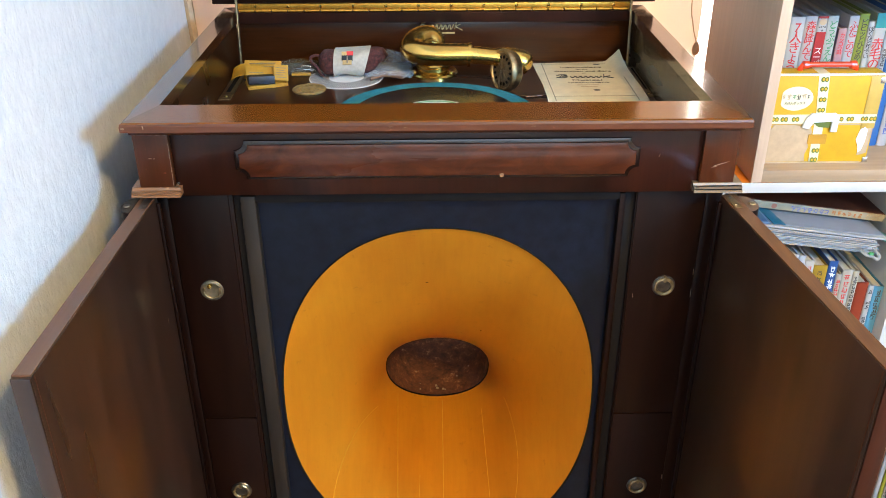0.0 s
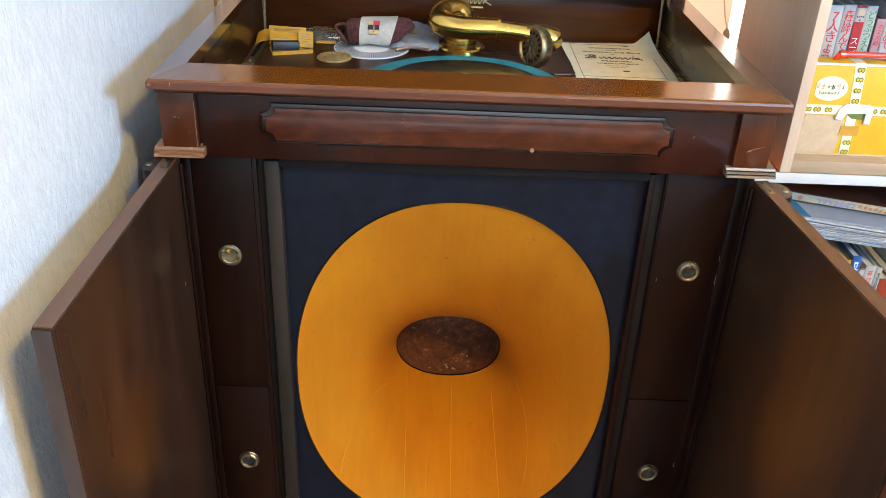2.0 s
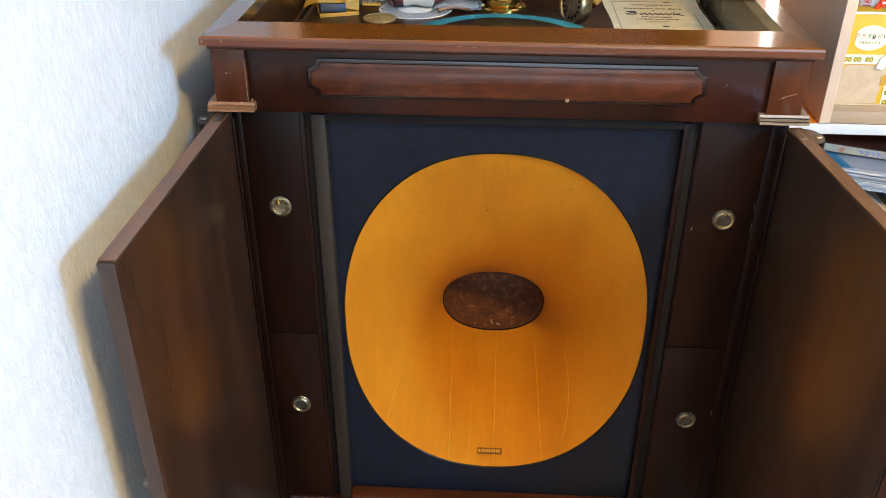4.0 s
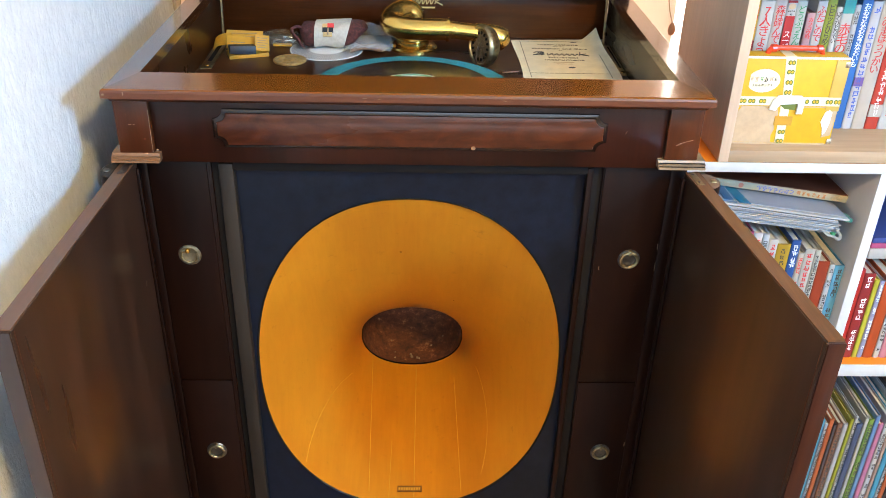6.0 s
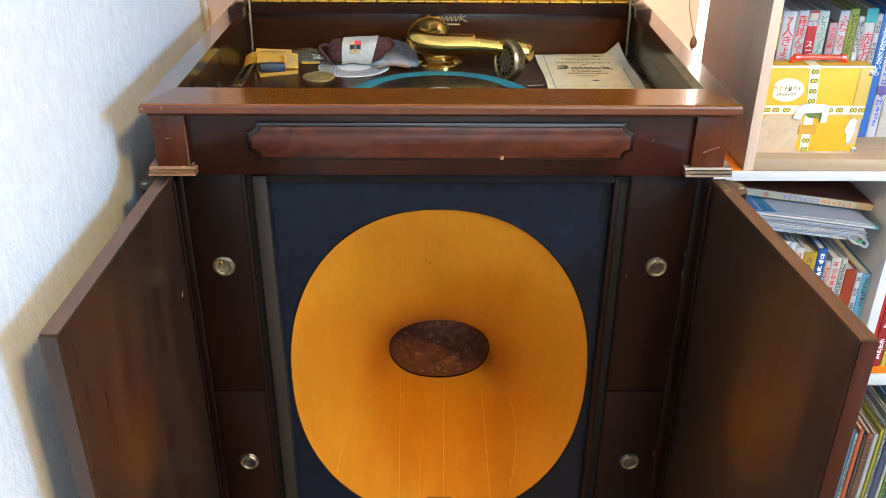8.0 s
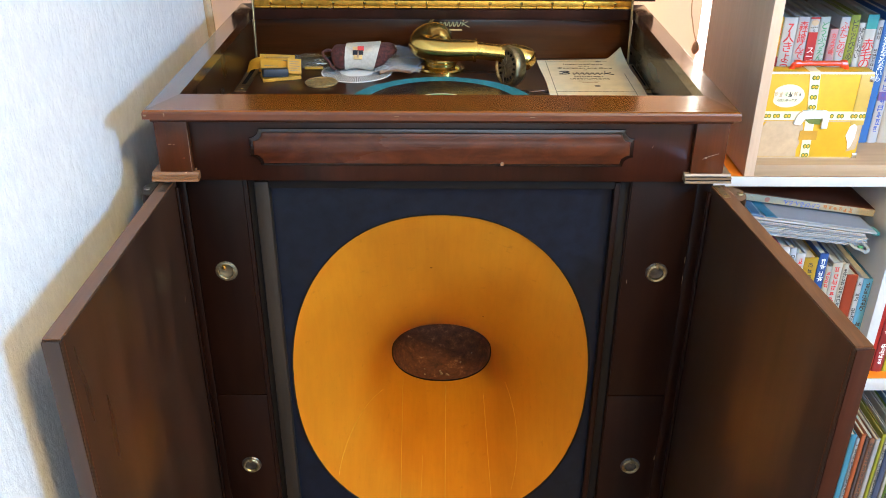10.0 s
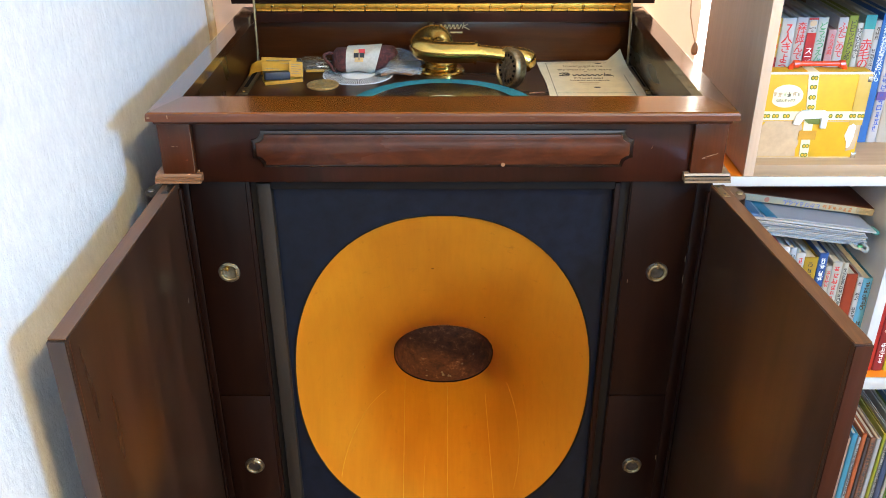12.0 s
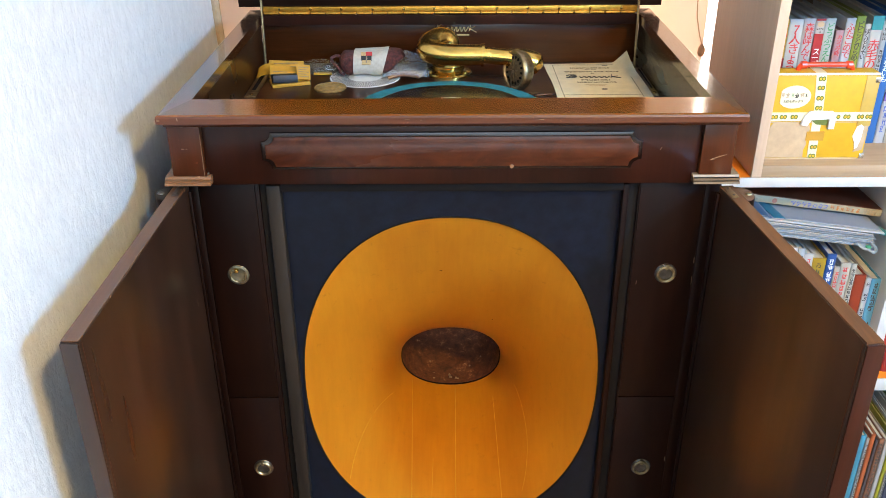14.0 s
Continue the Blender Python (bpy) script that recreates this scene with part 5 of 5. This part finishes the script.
GL = "picture books in the left compartment"
S = 0.4145
lower = (
    (0.4430, 0.458, 0.275, (0.60, 0.58, 0.55), 0), (0.4585, 0.475, 0.272, (0.45, 0.10, 0.08), 0), (0.4755, 0.490, 0.268, (0.20, 0.35, 0.55), 0), (0.4905, 0.505, 0.262, (0.72, 0.70, 0.66), 0),
    (0.5055, 0.520, 0.255, (0.66, 0.64, 0.60), 3), (0.5205, 0.535, 0.245, (0.70, 0.68, 0.64), 3), (0.5355, 0.548, 0.240, (0.72, 0.71, 0.68), 4), (0.5485, 0.562, 0.236, (0.74, 0.72, 0.70), 4),
    (0.5625, 0.574, 0.258, (0.70, 0.12, 0.25), 4), (0.5745, 0.590, 0.256, (0.80, 0.74, 0.72), 5), (0.5905, 0.602, 0.254, (0.60, 0.66, 0.74), 4), (0.6025, 0.6185, 0.244, (0.74, 0.71, 0.68), 5),
    (0.6190, 0.6420, 0.235, (0.62, 0.38, 0.03), 4), (0.6425, 0.6580, 0.243, (0.03, 0.12, 0.42), 5), (0.6585, 0.6685, 0.218, (0.70, 0.64, 0.54), 5), (0.6690, 0.6860, 0.226, (0.72, 0.67, 0.58), 5),
    (0.6865, 0.6970, 0.224, (0.72, 0.68, 0.58), 6), (0.6975, 0.7170, 0.202, (0.46, 0.06, 0.02), 0), (0.7175, 0.7275, 0.196, (0.74, 0.72, 0.70), 6), (0.7280, 0.7445, 0.194, (0.16, 0.50, 0.74), 7),
)
for x0, x1, h, rgb, bars in lower:
    bk("thin picture book standing with its spine outwards", x1 - x0, h, 0.20, rgb, (x0, 0.225, S), GL, ink=INK_WHITE if rgb[0] < 0.1 else INK_RED if bars == 5 else INK, bars=bars)

GR = "picture books in the right compartment"
x, k = 0.7640, 0
tones = ((0.66, 0.03, 0.02), (0.42, 0.03, 0.03), (0.76, 0.66, 0.06), (0.52, 0.48, 0.66), (0.66, 0.10, 0.02), (0.74, 0.70, 0.66), (0.74, 0.30, 0.36), (0.72, 0.68, 0.60), (0.15, 0.30, 0.55), (0.70, 0.60, 0.20))
widths = (0.020, 0.019, 0.009, 0.009, 0.019, 0.010, 0.014, 0.016, 0.015, 0.018)
while x < 1.05:
    w = widths[k % 10]
    bk("hardback picture book standing with its spine outwards", w, (0.186, 0.178, 0.166, 0.164, 0.172, 0.160, 0.158, 0.17, 0.165, 0.16)[k % 10], 0.20, tones[k % 10], (x, 0.225, S), GR, ink=INK_WHITE if tones[k % 10][0] < 0.7 else INK, bars=5 if k % 2 else 0)
    x += w + 0.0008
    k += 1
flat = thing("book", Matrix.Translation((0.80, 0.26, S + 0.188)), "picture book lying flat on the upright books", "book", GR)
for z, rgb in ((0.0, (0.72, 0.70, 0.66)), (0.021, (0.60, 0.10, 0.25)), (0.032, (0.05, 0.10, 0.40))):
    part("cover", box(0.0, 0.24, 0.0, 0.20, z, z + (0.020 if z == 0 else 0.010), 0.001), cover(rgb), flat, at=Matrix.Identity(4))

GB = "thin books in the bottom compartment"
x, k = 0.7640, 0
tones = ((0.72, 0.70, 0.68), (0.60, 0.40, 0.30), (0.10, 0.42, 0.58), (0.60, 0.62, 0.64), (0.66, 0.16, 0.05), (0.12, 0.09, 0.09), (0.36, 0.15, 0.08), (0.62, 0.60, 0.58), (0.48, 0.46, 0.04), (0.64, 0.62, 0.58), (0.10, 0.13, 0.22), (0.66, 0.62, 0.52), (0.28, 0.44, 0.08), (0.20, 0.35, 0.60), (0.70, 0.25, 0.40))
while x < 1.06:
    w = (0.010, 0.007, 0.011, 0.006, 0.009, 0.006, 0.011, 0.009, 0.007, 0.006, 0.012, 0.007, 0.010, 0.009, 0.010)[k % 15]
    bk("tall thin picture book packed upright", w, random.uniform(0.235, 0.262), 0.26, tones[k % 15], (x, 0.225, 0.0145), GB, bars=6 if k % 3 == 0 else 0)
    x += w + 0.0012
    k += 1

# magazines lying aslant on the books
slant = Matrix.Translation((0.455, 0.213, 0.7116)) @ Matrix.Rotation(radians(8.6), 4, "Y") @ Matrix.Rotation(radians(2), 4, "Z")
GM = "papers stacked on the books"
random.seed(8)
z = 0.0
for k in range(14):
    th = random.uniform(0.0012, 0.0024)
    mag = thing("magazine", slant @ Matrix.Translation((random.uniform(-0.010, 0.010) + 0.004 * (k % 3), random.uniform(-0.003, 0.006), z)), "thin glossy magazine in a slanting stack", "magazine", GM)
    bm = box(0, 0.252, 0, 0.20, 0, th, 0.0006, 1)
    part("leaf_block", bm, (cover((0.62, 0.62, 0.62)), cover((0.46, 0.50, 0.56)), cover((0.66, 0.65, 0.62)), cover((0.50, 0.51, 0.53)))[k % 4], mag, at=Matrix.Identity(4))
    part("spine", box(-0.0006, 0.0, 0.002, 0.198, 0.0004, th - 0.0004), cover((0.25, 0.45, 0.70)), mag, at=Matrix.Identity(4))
    z += th + 0.0001
folder = thing("paper_folder", slant @ Matrix.Translation((0.002, -0.004, z)), "pale blue paper folder with a blue corner in a stack", "folder", GM)
part("paper_block", box(0.0, 0.268, 0, 0.205, 0, 0.0032, 0.001, 1), cover((0.66, 0.67, 0.66)), folder, at=Matrix.Identity(4))
part("folder_cover", box(0.004, 0.266, 0.010, 0.204, 0.0032, 0.0040, 0.0002, 1), cover((0.46, 0.52, 0.62)), folder, at=Matrix.Identity(4))
part("blue_corner", sheet(6, 6, lambda u, v: (0.074 + 0.020 * u - 0.010 * v, 0.006 + 0.080 * v, 0.0042 + 0.0012 * math.sin(3 * u)), 0.0012), cover((0.02, 0.25, 0.46)), folder, at=Matrix.Identity(4))
part("green_tab", box(0.262, 0.276, 0.004, 0.028, -0.004, 0.003, 0.002), cover((0.05, 0.30, 0.25)), folder, at=Matrix.Identity(4))
for k in range(3):
    sleeve = part("blue_sleeve", box(0.030 + 0.008 * k, 0.070 - 0.004 * k, 0.004, 0.19, 0.0040 + 0.0016 * k, 0.0052 + 0.0016 * k, 0.0003), cover(((0.10, 0.22, 0.40), (0.30, 0.42, 0.55), (0.06, 0.16, 0.34))[k]), folder, at=Matrix.Identity(4))
z += 0.0092
thin = thing("book", slant @ Matrix.Translation((0.030, 0.050, z)), "cream picture book lying on the slanting stack", "book", GM)
part("cover", box(0, 0.256, 0, 0.15, 0, 0.0125, 0.0012), cover((0.66, 0.56, 0.36)), thin, at=Matrix.Identity(4))
part("top_cover", box(0.001, 0.255, 0.002, 0.149, 0.0125, 0.0135), cover((0.16, 0.045, 0.02)), thin, at=Matrix.Identity(4))
part("seal", lathe([(0, 0.0008), (0.0045, 0.0006)], 16, Matrix.Translation((0.062, 0.0, 0.0063)) @ Matrix.Rotation(radians(90), 4, "X")), cover((0.75, 0.25, 0.15)), thin, at=Matrix.Identity(4))
upside = Matrix.Translation((0.1245, -0.0004, 0.0063)) @ Matrix.Rotation(radians(90), 4, "X") @ Matrix.Rotation(radians(180), 4, "Z")
lettering("とかびるんるん", 0.0105, INK_BLUE, thin, upside, width=0.066)
for k in range(6):
    part("writing", glyph(0.1655 + 0.0094 * k, 0.0063, 0.0078, -0.0006, 0.0), cover((0.80, 0.24, 0.03)), thin, at=Matrix.Identity(4), smooth=0)
for k in range(5):
    for zz in (0.0040, 0.0088):
        part("writing", glyph(0.2245 + 0.0050 * k, zz, 0.0038, -0.0006, 0.0), CARD_BROWN, thin, at=Matrix.Identity(4), smooth=0)
for k in range(4):
    part("writing", glyph(0.022 + 0.0055 * k, 0.0063, 0.0034, -0.0006, 0.0), CARD_BROWN, thin, at=Matrix.Identity(4), smooth=0)
strap = thing("white_strap", (0.705, 0.23, 0.66), "crumpled white plastic strap hanging from the stack", "strap")
part("band", tube(curve_points([(0.682, 0.216, 0.684), (0.690, 0.209, 0.678), (0.698, 0.206, 0.677), (0.708, 0.207, 0.671), (0.713, 0.211, 0.675), (0.709, 0.220, 0.681)], 6), 0.0030, 12, flat=0.4), cover((0.42, 0.42, 0.40)), strap, smooth=60)
part("clip", box(0.694, 0.702, 0.206, 0.212, 0.677, 0.682, 0.0015), INK_GREEN, strap)

# the yellow toy suitcase
case = thing("picture_book_case", (0.585, 0.26, 0.830), "worn yellow card suitcase box for picture books", "box")
CX0, CX1, CY, CZ0, CZ1 = 0.4970, 0.6640, 0.230, 0.830, 0.9715
part("body", box(CX0, CX1, CY, 0.262, CZ0, CZ1, 0.003), YELLOW_CARD, case)
part("lid_edge", box(CX0 + 0.001, CX1 - 0.001, CY - 0.0016, CY + 0.003, CZ1 - 0.0028, CZ1 - 0.0002), WHITE_PLASTIC, case, "worn pale lid edge")
part("side_strip", box(CX1 - 0.021, CX1, CY - 0.0012, CY + 0.003, CZ0 + 0.056, CZ1 - 0.004, 0.0006), cover((1.0, 0.66, 0.14)), case)
band = part("vertical_band", prism([(0.574, CZ0 + 0.003), (0.588, CZ0 + 0.003), (0.585, 0.911), (0.580, CZ1 - 0.001), (0.564, CZ1 - 0.001), (0.571, 0.911)], "y", CY, CY - 0.0010), BAND_CREAM, case, "cream band with green print")
part("top_band", box(0.564, 0.580, CY + 0.001, 0.260, CZ1, CZ1 + 0.0006), BAND_CREAM, case)
hband = part("level_band", box(CX0 + 0.001, CX1 - 0.001, CY - 0.0016, CY, 0.8945, 0.9085), BAND_CREAM, case, "cream band with green print")
part("closing_line", box(CX0 + 0.001, CX1 - 0.001, CY - 0.0005, CY, 0.8915, 0.8928), CARD_BROWN, case)
part("closing_line", box(CX0 + 0.008, CX0 + 0.009, CY - 0.0005, CY, 0.9090, CZ1 - 0.004), CARD_BROWN, case)


def dot(x, z, parent):
    for dx, r, up, mat in ((-0.0027, 0.0036, 0.0017, OLIVE), (0.0027, 0.0036, 0.0017, OLIVE), (-0.0024, 0.0020, 0.0021, YELLOW_CARD), (0.0024, 0.0020, 0.0021, YELLOW_CARD)):
        part("printed_dot", lathe([(0, 0.0004), (r, 0.0003)], 12, Matrix.Translation((x + dx, CY - up, z)) @ Matrix.Rotation(radians(90), 4, "X") @ Matrix.Diagonal((0.9, 1.1, 1, 1))), mat, parent)


for z in (0.836, 0.851, 0.916, 0.932, 0.9485, 0.963):
    dot(0.581 - 0.004 * max(0.0, (z - 0.86) / 0.05) * 0.9, z, band)
for x in (0.510, 0.524, 0.541, 0.608, 0.624, 0.6455, 0.6585):
    dot(x, 0.9015, hband)
part("torn_patch", prism([(CX0 + 0.001, CZ0 + 0.003), (0.567, CZ0 + 0.003), (0.5655, 0.845), (0.569, 0.856), (0.566, 0.868), (0.5705, 0.880), (0.568, 0.8885), (0.540, 0.892), (0.512, 0.893), (CX0 + 0.001, 0.872)], "y", CY, CY - 0.0009), CARD_BROWN, case, "bare brown card where the paper tore off")
part("torn_patch", prism([(0.646, 0.842), (0.660, 0.846), (0.6625, 0.890), (0.655, 0.893), (0.652, 0.870)], "y", CY, CY - 0.0009), CARD_BROWN, case)
part("white_tear", prism([(0.640, 0.868), (0.644, 0.884), (0.650, 0.8885), (0.655, 0.884), (0.6545, 0.866), (0.651, 0.850), (0.647, 0.847), (0.645, 0.858)], "y", CY, CY - 0.0013), INK_WHITE, case)
oval = part("oval_label", prism([(max(CX0 + 0.018, 0.5365 + 0.0255 * math.cos(radians(a))), 0.9335 + 0.0185 * math.sin(radians(a))) for a in range(0, 360, 10)], "y", CY, CY - 0.0009), BAND_CREAM, case, "cream oval label with illegible print")
random.seed(5)
for x, g, mat in ((0.5185, 0.0075, CARD_BROWN), (0.5265, 0.0085, INK_RED), (0.5345, 0.0055, INK_GREEN), (0.5415, 0.0085, INK), (0.5490, 0.0080, INK_RED), (0.5555, 0.0050, INK)):
    part("writing", glyph(x - 0.0010, 0.9365, g, CY - 0.0014, CY - 0.0008), CARD_BROWN if mat is INK_RED else mat, oval, smooth=0)
lettering("えほんボックス", 0.0052, INK_FAINT, oval, Matrix.Translation((0.5355, CY - 0.0014, 0.9265)) @ Matrix.Rotation(radians(90), 4, "X"), width=0.031)
clasp = part("clasp", prism([(0.552, 0.889), (0.556, 0.904), (0.564, 0.9115), (0.600, 0.9115), (0.606, 0.906), (0.606, 0.882), (0.596, 0.882), (0.596, 0.8985), (0.568, 0.8970), (0.563, 0.887)], "y", CY - 0.001, CY - 0.006, 0.001), WHITE_PLASTIC, case, "white plastic clasp handle")
part("clasp_gap", prism([(0.568, 0.8965), (0.596, 0.8980), (0.595, 0.8875), (0.578, 0.889)], "y", CY, CY - 0.002), OLIVE, case)
part("tape", box(0.566, 0.594, CY - 0.0020, CY, 0.862, 0.877), YELLOW_BOX, case, "strip of amber tape")
for x, z in ((CX1 - 0.0035, CZ0 + 0.0045), (CX1 - 0.0035, CZ1 - 0.0115)):
    part("corner_cap", box(x - 0.004, x + 0.0045, CY - 0.0022, CY + 0.006, z - 0.004, z + 0.0055, 0.0015), PALE_STEEL, case)
part("tattered_edge", box(CX0 + 0.001, CX1 - 0.010, CY - 0.001, CY + 0.002, CZ0, CZ0 + 0.0022), CARD_BROWN, case)
grip = part("carry_handle", tube(curve_points([(0.541, 0.248, 0.970), (0.543, 0.247, 0.976), (0.549, 0.246, 0.980), (0.585, 0.246, 0.9805), (0.618, 0.246, 0.980), (0.624, 0.247, 0.976), (0.626, 0.248, 0.970)], 6), 0.0040, 14), RED_PLASTIC, case, "red plastic carrying handle", smooth=60)
for x in (0.548, 0.619):
    part("handle_collar", tube([(x - 0.004, 0.246, 0.980), (x + 0.004, 0.246, 0.980)], 0.0060, 14), RED_PLASTIC, grip)
